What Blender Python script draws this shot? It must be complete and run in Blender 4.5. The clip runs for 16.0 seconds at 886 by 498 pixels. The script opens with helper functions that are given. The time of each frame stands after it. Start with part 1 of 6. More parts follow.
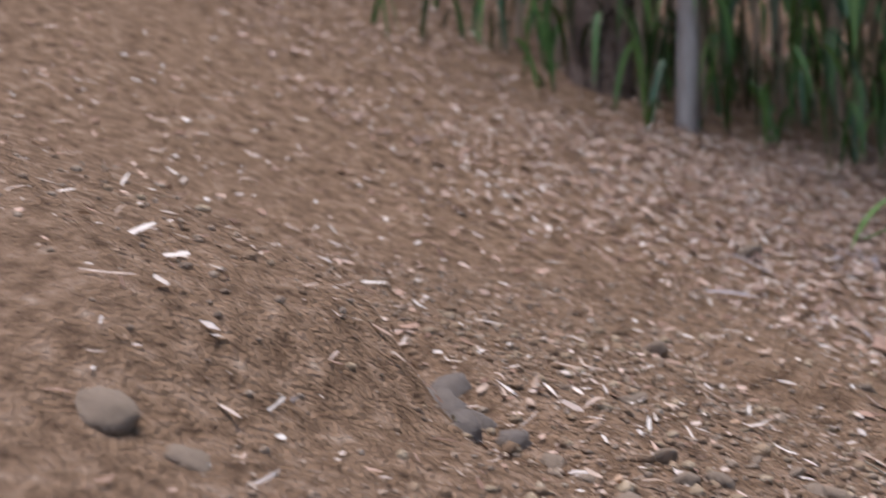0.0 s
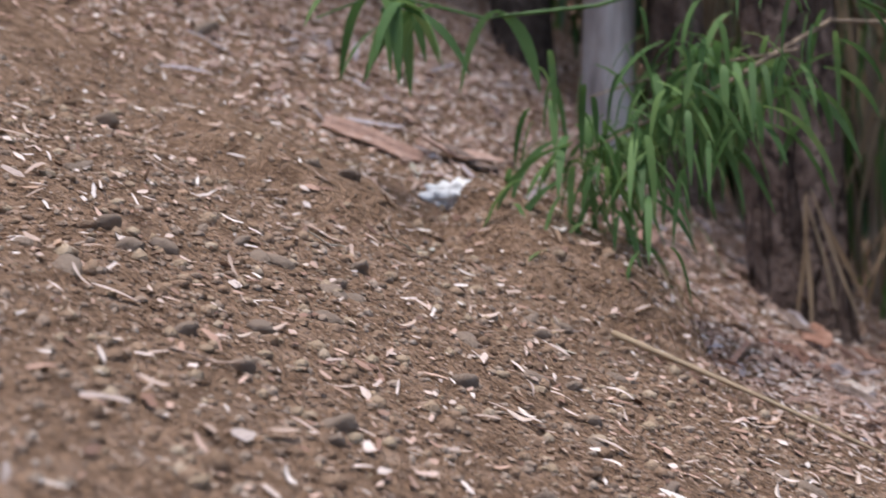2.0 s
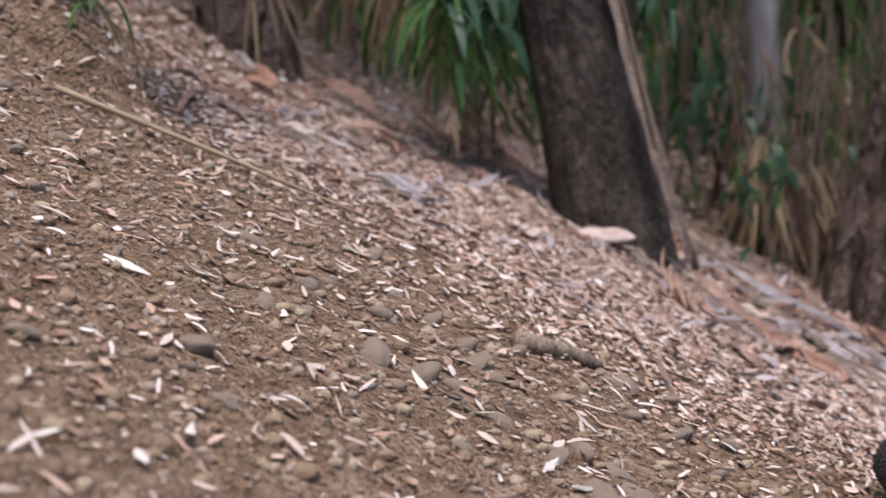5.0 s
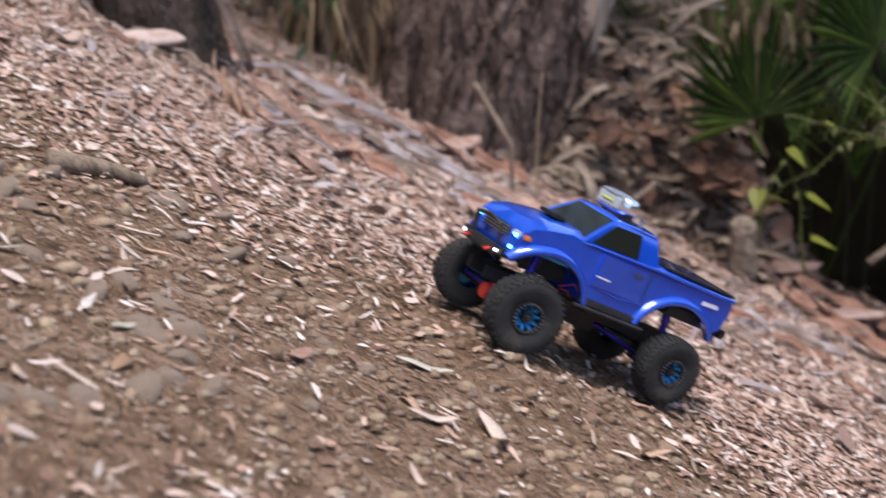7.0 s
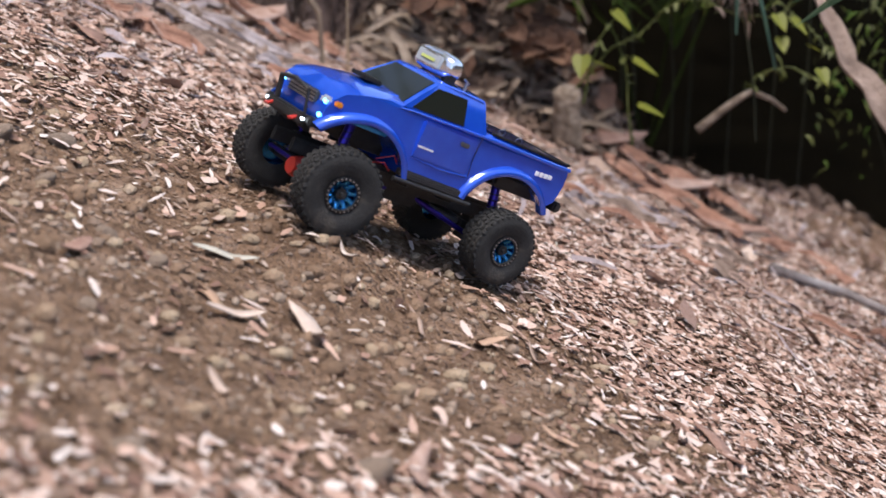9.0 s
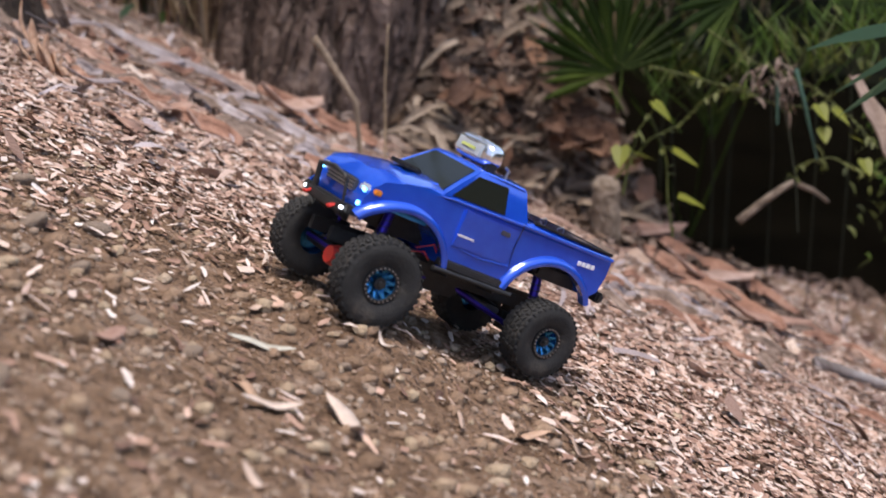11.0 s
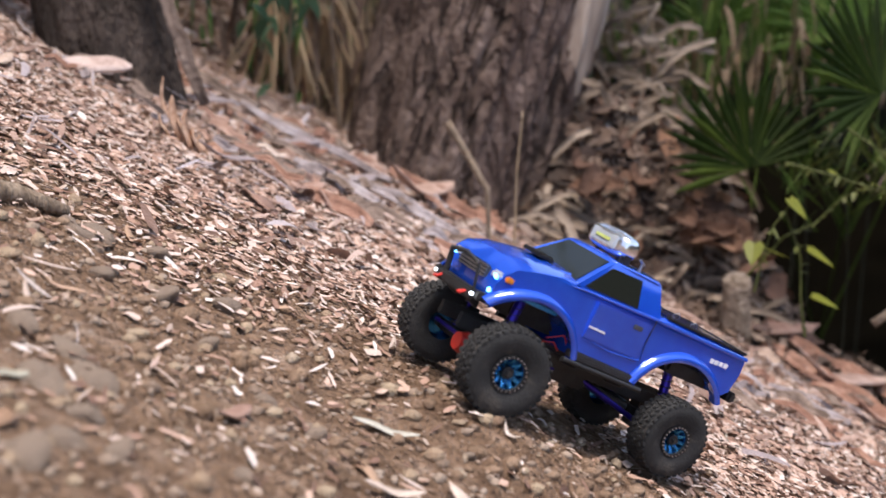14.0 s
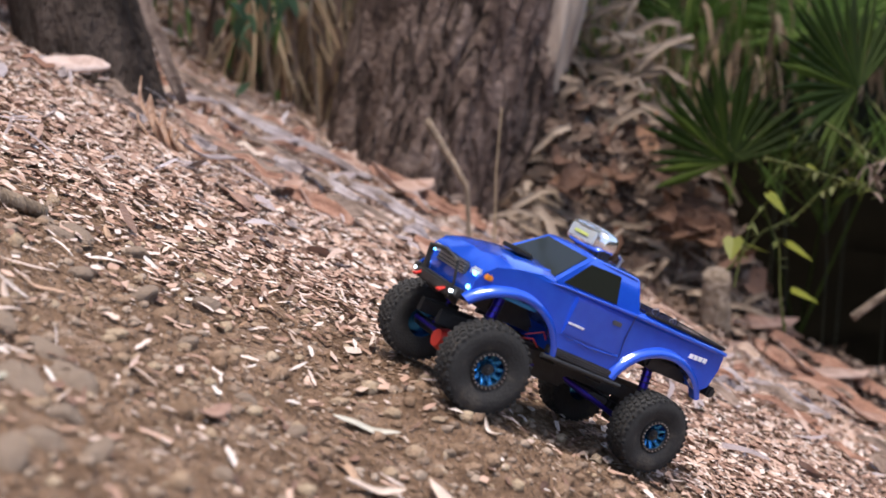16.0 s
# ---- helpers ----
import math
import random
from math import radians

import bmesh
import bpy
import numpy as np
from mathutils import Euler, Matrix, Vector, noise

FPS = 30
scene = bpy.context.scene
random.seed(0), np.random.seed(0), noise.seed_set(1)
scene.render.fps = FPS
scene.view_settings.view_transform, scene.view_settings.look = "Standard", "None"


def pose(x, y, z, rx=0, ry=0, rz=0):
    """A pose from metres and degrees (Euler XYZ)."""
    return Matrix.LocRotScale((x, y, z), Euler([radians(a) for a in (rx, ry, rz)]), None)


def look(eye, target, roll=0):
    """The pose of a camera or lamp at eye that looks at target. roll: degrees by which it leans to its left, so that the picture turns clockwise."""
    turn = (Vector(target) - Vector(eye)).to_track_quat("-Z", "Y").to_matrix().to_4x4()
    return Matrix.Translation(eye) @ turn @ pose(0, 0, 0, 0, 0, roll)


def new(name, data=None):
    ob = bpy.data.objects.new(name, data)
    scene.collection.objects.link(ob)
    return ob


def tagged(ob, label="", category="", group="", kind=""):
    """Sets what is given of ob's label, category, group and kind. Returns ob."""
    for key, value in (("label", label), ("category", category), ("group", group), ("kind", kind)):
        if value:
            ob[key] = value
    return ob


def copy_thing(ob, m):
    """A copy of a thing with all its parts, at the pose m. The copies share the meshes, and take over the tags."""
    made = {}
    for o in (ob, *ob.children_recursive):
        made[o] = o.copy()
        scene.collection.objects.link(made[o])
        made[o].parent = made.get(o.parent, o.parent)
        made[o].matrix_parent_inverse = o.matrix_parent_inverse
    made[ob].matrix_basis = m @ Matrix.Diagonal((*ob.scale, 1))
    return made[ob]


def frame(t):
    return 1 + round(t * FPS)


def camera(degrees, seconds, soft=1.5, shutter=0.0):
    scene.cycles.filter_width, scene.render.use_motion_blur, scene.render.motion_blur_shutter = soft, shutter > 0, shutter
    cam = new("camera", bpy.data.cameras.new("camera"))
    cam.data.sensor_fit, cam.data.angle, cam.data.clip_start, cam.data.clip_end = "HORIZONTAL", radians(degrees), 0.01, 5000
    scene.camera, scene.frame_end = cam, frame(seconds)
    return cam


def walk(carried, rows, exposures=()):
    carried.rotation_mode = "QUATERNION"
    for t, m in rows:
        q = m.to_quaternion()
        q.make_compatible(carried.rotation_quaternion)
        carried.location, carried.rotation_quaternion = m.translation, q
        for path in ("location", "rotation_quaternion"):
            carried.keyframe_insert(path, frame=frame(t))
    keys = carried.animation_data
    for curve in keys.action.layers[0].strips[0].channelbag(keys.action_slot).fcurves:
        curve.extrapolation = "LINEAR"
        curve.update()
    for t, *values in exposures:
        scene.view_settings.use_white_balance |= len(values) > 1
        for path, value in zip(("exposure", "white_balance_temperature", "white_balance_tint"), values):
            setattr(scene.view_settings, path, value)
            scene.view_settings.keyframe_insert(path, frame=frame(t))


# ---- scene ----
cam = camera(31, 16.0, shutter=0.3)
PATH = [
    (0.0, pose(-0.0412, -0.5756, 0.1142, 100.044, 0.527, 54.366)),
    (0.5, pose(-0.0365, -0.5640, 0.0985, 96.425, 2.046, 47.594)),
    (1.0, pose(-0.0714, -0.5212, 0.0784, 94.197, 3.146, 41.993)),
    (1.5, pose(-0.0897, -0.5139, 0.0746, 94.334, 1.994, 38.196)),
    (2.0, pose(-0.0556, -0.5255, 0.0751, 92.276, 1.279, 35.278)),
    (2.5, pose(-0.0552, -0.5022, 0.0890, 90.050, 1.492, 31.440)),
    (3.0, pose(-0.0364, -0.5109, 0.0917, 88.612, 1.650, 27.634)),
    (3.5, pose(-0.0186, -0.5325, 0.0971, 86.848, 1.636, 24.342)),
    (3.7, pose(-0.0115, -0.5371, 0.0979, 86.066, 2.035, 23.066)),
    (5.8, pose(0.0020, -0.5750, 0.1720, 79.519, 1.635, 11.787)),
    (6.0, pose(-0.0036, -0.5305, 0.1629, 78.947, 1.786, 10.558)),
    (6.5, pose(0.0009, -0.3772, 0.1452, 76.658, 0.957, 6.780)),
    (7.0, pose(0.0056, -0.3560, 0.1352, 73.994, 0.843, 0.604)),
    (7.5, pose(0.0184, -0.2550, 0.1051, 70.848, -0.265, -4.796)),
    (8.0, pose(0.0185, -0.1547, 0.0608, 69.479, -0.547, -7.642)),
    (8.2, pose(0.0200, -0.1300, 0.0480, 69.550, -0.100, -7.250)),
    (10.5, pose(0.0208, -0.0368, 0.0144, 71.032, 0.748, -5.366)),
    (11.0, pose(0.0166, -0.0247, 0.0056, 73.183, 0.933, -5.028)),
    (11.5, pose(0.0156, -0.0157, 0.0003, 74.692, 0.796, -4.324)),
    (12.0, pose(0.0079, -0.0072, 0.0005, 75.778, 0.357, -3.195)),
    (12.5, pose(0.0138, -0.0135, 0.0021, 74.804, -0.015, -2.419)),
    (13.0, pose(0.0096, -0.0070, 0.0004, 74.936, -0.330, -1.582)),
    (13.5, pose(0.0051, 0.0064, 0.0002, 76.324, -0.412, -0.607)),
    (14.0, pose(0.0054, 0.0064, -0.0008, 76.320, -0.203, -0.182)),
    (14.5, pose(0.0055, 0.0065, -0.0007, 76.010, -0.005, -0.023)),
    (15.0, pose(0.0052, 0.0057, 0.0008, 75.917, 0.133, 0.068)),
    (15.5, pose(0.0091, 0.0033, 0.0005, 76.062, 0.143, -0.640)),
    (16.0, pose(0.0088, 0.0037, 0.0004, 76.215, 0.073, -0.936)),
]
walk(cam, PATH, exposures=[(0.0, 0.72, 6350, 14), (3.5, 0.82, 6350, 14), (6.0, 0.80, 6400, 14), (8.0, 0.82, 6450, 13), (11.0, 0.82, 6700, 14), (12.5, 0.98, 6700, 14), (16.0, 1.0, 6700, 14)])
cam.data.dof.use_dof = True
cam.data.dof.focus_distance = 2.65
cam.data.dof.aperture_fstop = 3.6

# ---- world and light ----
world = bpy.data.worlds.new("sky")
scene.world = world
world.use_nodes = True
wn = world.node_tree
sky = wn.nodes.new("ShaderNodeTexSky")
sky.sky_type = "NISHITA"
sky.sun_disc = False
sky.sun_elevation = radians(78)
sky.sun_rotation = radians(155)
sky.dust_density = 1.6
wn.links.new(sky.outputs[0], wn.nodes["Background"].inputs[0])
wn.nodes["Background"].inputs[1].default_value = 0.15
sun_data = bpy.data.lights.new("sun", "SUN")
sun_data.energy, sun_data.angle, sun_data.color = 2.4, radians(24), (1.0, 0.95, 0.88)
sun = new("sun", sun_data)
sun.matrix_world = look((0.35, -0.75, 4.0), (0, 0, 0))


# ---- materials ----
def material(name, stops, scale=8.0, detail=6.0, rough=0.8, metal=0.0, bump=0.0, bump_scale=60.0, island=0.0,
             stretch=(1, 1, 1), coat=0.0, spec=0.5, rnd=False, translucent=0.0, cracks=0.0, crack_scale=14.0):
    """A node material: colours of stops picked by noise at two scales, mixed with chance per island; fine relief."""
    m = bpy.data.materials.new(name)
    m.use_nodes = True
    nt = m.node_tree
    b = nt.nodes["Principled BSDF"]
    b.inputs["Roughness"].default_value = rough
    b.inputs["Metallic"].default_value = metal
    b.inputs["Coat Weight"].default_value = coat
    b.inputs["Coat Roughness"].default_value = 0.08
    b.inputs["Specular IOR Level"].default_value = spec
    tc = nt.nodes.new("ShaderNodeTexCoord")
    mp = nt.nodes.new("ShaderNodeMapping")
    mp.inputs["Scale"].default_value = stretch
    nt.links.new(tc.outputs["Object"], mp.inputs[0])
    n1 = nt.nodes.new("ShaderNodeTexNoise")
    n1.inputs["Scale"].default_value, n1.inputs["Detail"].default_value = scale, detail
    n1.inputs["Roughness"].default_value = 0.62
    nt.links.new(mp.outputs[0], n1.inputs["Vector"])
    fac = n1.outputs["Fac"]
    st = nt.nodes.new("ShaderNodeMapRange")
    st.inputs[1].default_value, st.inputs[2].default_value = 0.28, 0.72
    nt.links.new(fac, st.inputs[0])
    fac = st.outputs[0]
    if island or rnd:
        src = nt.nodes.new("ShaderNodeObjectInfo") if rnd else nt.nodes.new("ShaderNodeNewGeometry")
        mx = nt.nodes.new("ShaderNodeMix")
        mx.inputs[0].default_value = island or 0.8
        nt.links.new(fac, mx.inputs[2])
        nt.links.new(src.outputs["Random" if rnd else "Random Per Island"], mx.inputs[3])
        fac = mx.outputs[0]
    ramp = nt.nodes.new("ShaderNodeValToRGB")
    els = ramp.color_ramp.elements
    while len(els) < len(stops):
        els.new(0.5)
    for e, (p, c) in zip(els, stops):
        e.position, e.color = p, (*c, 1)
    nt.links.new(fac, ramp.inputs[0])
    col = ramp.outputs[0]
    crev = None
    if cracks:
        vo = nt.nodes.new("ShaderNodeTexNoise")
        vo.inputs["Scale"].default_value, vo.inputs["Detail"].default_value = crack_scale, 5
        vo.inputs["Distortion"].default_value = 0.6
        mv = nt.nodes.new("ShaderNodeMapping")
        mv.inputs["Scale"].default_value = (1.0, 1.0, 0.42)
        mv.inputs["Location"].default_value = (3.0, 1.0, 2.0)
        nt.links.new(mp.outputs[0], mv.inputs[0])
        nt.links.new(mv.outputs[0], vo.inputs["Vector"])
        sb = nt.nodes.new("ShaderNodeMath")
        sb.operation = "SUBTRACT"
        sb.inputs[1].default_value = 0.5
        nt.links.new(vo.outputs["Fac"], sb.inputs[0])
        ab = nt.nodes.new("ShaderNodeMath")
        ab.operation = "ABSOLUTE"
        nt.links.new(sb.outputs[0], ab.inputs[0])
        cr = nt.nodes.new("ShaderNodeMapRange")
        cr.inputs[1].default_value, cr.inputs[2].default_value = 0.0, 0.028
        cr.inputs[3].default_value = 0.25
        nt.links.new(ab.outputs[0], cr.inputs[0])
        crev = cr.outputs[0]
        # Shade inside the cracks is put into the colour with the darkest stop.
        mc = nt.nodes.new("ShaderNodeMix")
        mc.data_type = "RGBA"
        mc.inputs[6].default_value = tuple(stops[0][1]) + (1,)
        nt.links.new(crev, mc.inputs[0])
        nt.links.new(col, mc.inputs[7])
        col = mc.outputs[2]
    nt.links.new(col, b.inputs["Base Color"])
    if translucent:
        b.inputs["Subsurface Weight"].default_value = 0.0
        tr = nt.nodes.new("ShaderNodeBsdfTranslucent")
        nt.links.new(col, tr.inputs[0])
        ms = nt.nodes.new("ShaderNodeMixShader")
        ms.inputs[0].default_value = translucent
        nt.links.new(b.outputs[0], ms.inputs[1])
        nt.links.new(tr.outputs[0], ms.inputs[2])
        nt.links.new(ms.outputs[0], nt.nodes["Material Output"].inputs[0])
    if bump:
        n2 = nt.nodes.new("ShaderNodeTexNoise")
        n2.inputs["Scale"].default_value, n2.inputs["Detail"].default_value = bump_scale, 8
        nt.links.new(mp.outputs[0], n2.inputs["Vector"])
        bp = nt.nodes.new("ShaderNodeBump")
        bp.inputs["Strength"].default_value, bp.inputs["Distance"].default_value = min(1.0, bump), 0.02 if bump < 1 else 0.05
        nt.links.new(n2.outputs["Fac"], bp.inputs["Height"])
        nt.links.new(bp.outputs[0], b.inputs["Normal"])
        if crev is not None:
            b2 = nt.nodes.new("ShaderNodeBump")
            b2.inputs["Strength"].default_value, b2.inputs["Distance"].default_value = cracks, 0.03
            nt.links.new(crev, b2.inputs["Height"])
            nt.links.new(bp.outputs[0], b2.inputs["Normal"])
            nt.links.new(b2.outputs[0], b.inputs["Normal"])
    return m


def plain(name, color, rough=0.5, metal=0.0, emit=0.0, coat=0.0):
    m = bpy.data.materials.new(name)
    m.use_nodes = True
    b = m.node_tree.nodes["Principled BSDF"]
    b.inputs["Base Color"].default_value = (*color, 1)
    b.inputs["Roughness"].default_value, b.inputs["Metallic"].default_value = rough, metal
    b.inputs["Coat Weight"].default_value = coat
    if emit:
        b.inputs["Emission Color"].default_value = (*color, 1)
        b.inputs["Emission Strength"].default_value = emit
    return m


M_DIRT = material("dirt", [(0.0, (0.095, 0.055, 0.033)), (0.3, (0.215, 0.132, 0.082)), (0.55, (0.315, 0.200, 0.127)), (0.78, (0.40, 0.265, 0.182)), (1.0, (0.54, 0.405, 0.305))],
                  scale=22, detail=15, rough=0.95, bump=1.0, bump_scale=95, spec=0.15)
M_LITTER = material("leaf_litter", [(0.0, (0.09, 0.055, 0.04)), (0.22, (0.24, 0.135, 0.095)), (0.45, (0.42, 0.265, 0.195)), (0.65, (0.56, 0.385, 0.30)),
                                    (0.85, (0.62, 0.50, 0.43)), (1.0, (0.78, 0.70, 0.64))], scale=40, rough=0.75, island=0.88, bump=0.4, bump_scale=200, spec=0.3)
M_PALE = material("bleached_leaf", [(0.0, (0.38, 0.27, 0.205)), (0.5, (0.56, 0.445, 0.38)), (1.0, (0.76, 0.69, 0.63))], scale=40, rough=0.75, island=0.85, bump=0.4, bump_scale=200, spec=0.3)
M_REDLEAF = material("russet_leaf", [(0.0, (0.14, 0.078, 0.056)), (0.5, (0.30, 0.19, 0.145)), (1.0, (0.50, 0.37, 0.31))], scale=30, rough=0.7, island=0.8, bump=0.4, bump_scale=150)
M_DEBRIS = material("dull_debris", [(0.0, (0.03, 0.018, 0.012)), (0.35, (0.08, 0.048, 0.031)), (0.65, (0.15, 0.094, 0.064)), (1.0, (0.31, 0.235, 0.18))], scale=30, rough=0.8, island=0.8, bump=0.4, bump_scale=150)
M_LILAC = material("grey_bark_strip", [(0.0, (0.18, 0.14, 0.13)), (0.5, (0.33, 0.27, 0.27)), (1.0, (0.47, 0.41, 0.41))], scale=30, rough=0.75, island=0.7, bump=0.4, bump_scale=150)
M_STONE = material("stone", [(0.0, (0.15, 0.10, 0.066)), (0.35, (0.23, 0.16, 0.112)), (0.7, (0.33, 0.25, 0.185)), (1.0, (0.42, 0.345, 0.28))], scale=25, rough=0.9, island=0.5, bump=0.6, bump_scale=90)
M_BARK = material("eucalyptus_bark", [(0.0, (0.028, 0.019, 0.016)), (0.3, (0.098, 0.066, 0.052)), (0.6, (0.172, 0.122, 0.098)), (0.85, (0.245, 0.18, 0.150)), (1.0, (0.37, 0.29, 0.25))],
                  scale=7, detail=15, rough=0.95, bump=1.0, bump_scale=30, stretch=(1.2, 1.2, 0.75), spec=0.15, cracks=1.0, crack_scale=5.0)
M_BARKDARK = material("dark_bark", [(0.0, (0.018, 0.013, 0.010)), (0.5, (0.054, 0.040, 0.032)), (0.85, (0.10, 0.075, 0.062)), (1.0, (0.30, 0.25, 0.22))],
                      scale=8, detail=12, rough=0.95, bump=1.0, bump_scale=40, stretch=(1.4, 1.4, 0.5), spec=0.2)
M_BARKPALE = material("pale_bark", [(0.0, (0.07, 0.05, 0.042)), (0.45, (0.24, 0.205, 0.19)), (1.0, (0.46, 0.43, 0.41))], scale=6, detail=10, rough=0.9,
                      bump=0.6, bump_scale=20, stretch=(1.5, 1.5, 0.3))
M_BLADE = material("green_blade", [(0.0, (0.03, 0.08, 0.016)), (0.5, (0.075, 0.165, 0.038)), (0.85, (0.14, 0.25, 0.055)), (1.0, (0.26, 0.30, 0.09))], scale=6, rough=0.5, island=0.7, translucent=0.3)
M_FRESH = material("fresh_green_blade", [(0.0, (0.045, 0.10, 0.028)), (0.5, (0.105, 0.20, 0.062)), (0.85, (0.19, 0.30, 0.10)), (1.0, (0.34, 0.36, 0.14))], scale=6, rough=0.6, spec=0.3, island=0.7, translucent=0.4)
M_DRYBLADE = material("dry_blade", [(0.0, (0.12, 0.07, 0.035)), (0.5, (0.30, 0.20, 0.11)), (1.0, (0.50, 0.38, 0.24))], scale=6, rough=0.7, island=0.8, translucent=0.2)
M_TEAL = material("blue_green_leaf", [(0.0, (0.03, 0.07, 0.036)), (0.6, (0.07, 0.15, 0.08)), (1.0, (0.15, 0.24, 0.125))], scale=6, rough=0.5, island=0.7, translucent=0.25)
# Palm leaf green brightened so the colour itself carries the sunlight.
M_PALM_LIT = material("lit_palm_leaf", [(0.0, (0.03, 0.062, 0.008)), (0.5, (0.075, 0.135, 0.02)), (1.0, (0.20, 0.26, 0.06))], scale=6, rough=0.6, spec=0.2, island=0.6, translucent=0.3)
# Palm leaf green darkened to stand in for shade by the pond.
M_PALM_SHADE = material("palm_green", [(0.0, (0.007, 0.013, 0.002)), (0.5, (0.015, 0.028, 0.004)), (1.0, (0.055, 0.080, 0.012))], scale=6, rough=0.6, spec=0.08, island=0.6, translucent=0.25)
M_LIME = material("lime_leaf", [(0.0, (0.07, 0.095, 0.010)), (0.5, (0.17, 0.19, 0.014)), (1.0, (0.34, 0.32, 0.03))], scale=10, rough=0.5, island=0.7, translucent=0.4)
# Near-black stops put the deep shade behind the trees into the colour.
M_SHADE = material("undergrowth_shade_tint", [(0.0, (0.006, 0.007, 0.004)), (0.45, (0.016, 0.019, 0.008)), (0.7, (0.03, 0.032, 0.014)), (1.0, (0.05, 0.042, 0.022))], scale=3.5, detail=12, rough=1.0, stretch=(1, 1, 0.4))
# Water colour near black, standing in for the deep shade over the pond.
M_WATER = material("pond_shade_tint", [(0.0, (0.0015, 0.0012, 0.0008)), (1.0, (0.005, 0.004, 0.0025))], scale=3, rough=0.2, bump=0.1, bump_scale=6, spec=0.05)
M_WOOD = material("weathered_wood", [(0.0, (0.12, 0.08, 0.05)), (0.5, (0.26, 0.19, 0.13)), (1.0, (0.40, 0.31, 0.22))], scale=20, rough=0.9, bump=0.8, bump_scale=80, stretch=(2, 2, 0.3))


# ---- mesh helpers ----
def put(name, bm, mat, parent=None, label="", smooth=True, kind="", category=""):
    me = bpy.data.meshes.new(name)
    bmesh.ops.recalc_face_normals(bm, faces=bm.faces[:])
    bm.to_mesh(me)
    bm.free()
    for m in (mat if isinstance(mat, (list, tuple)) else [mat]):
        me.materials.append(m)
    if smooth:
        for p in me.polygons:
            p.use_smooth = True
    ob = new(name, me)
    if parent:
        ob.parent = parent
    return tagged(ob, label, category, "", kind)


def part(name, bm, mat, parent, label="", smooth=True, sharp=35):
    ob = put(name, bm, mat, parent, label, smooth)
    if smooth and sharp:
        ob.data.set_sharp_from_angle(angle=radians(sharp))
    return ob


def raw(name, verts, faces, mat, parent=None, label="", kind="", category="", smooth=True):
    me = bpy.data.meshes.new(name)
    verts, faces = np.asarray(verts, np.float32), np.asarray(faces, np.int32)
    k = faces.shape[1]
    me.vertices.add(len(verts))
    me.vertices.foreach_set("co", verts.ravel())
    me.loops.add(faces.size)
    me.loops.foreach_set("vertex_index", faces.ravel())
    me.polygons.add(len(faces))
    me.polygons.foreach_set("loop_start", np.arange(0, faces.size, k, dtype=np.int32))
    me.polygons.foreach_set("use_smooth", np.full(len(faces), smooth))
    me.update(calc_edges=True)
    me.validate()
    me.materials.append(mat)
    ob = new(name, me)
    if parent:
        ob.parent = parent
    return tagged(ob, label, category, "", kind)


def smooth01(a, b, v):
    u = np.clip((np.asarray(v, float) - a) / (b - a), 0, 1)
    return u * u * (3 - 2 * u)


def waves(x, y, seed, freq):
    """Cheap smooth noise from a few rotated sines, about -1 to 1."""
    rs = np.random.RandomState(seed)
    out = 0
    for k in range(7):
        a, p, g = rs.rand() * 6.28, rs.rand() * 6.28, freq * (0.6 + rs.rand() * 1.4)
        out = out + np.sin((x * math.cos(a) + y * math.sin(a)) * g + p)
    return out / 4.0


def heap(x, y):
    """The heap of bark and dead leaves between the big trunk and the pond, 0 to 1."""
    w = 0.05 * waves(x, y, 8, 9.0)
    return smooth01(0.22, 0.55, x + w) * smooth01(1.18, 0.86, x + w) * smooth01(4.62, 5.02, y + w) * smooth01(7.6, 6.4, y)


def mound(x, y):
    """A low bare earth mound on the upper slope, 0 to 1."""
    u, v = x + 2.46 + 0.05 * waves(x, y, 17, 8.0), y - 2.24 + 0.04 * waves(x, y, 18, 9.0)
    return smooth01(1.0, 0.55, np.hypot(u / 0.42, v / 0.27))


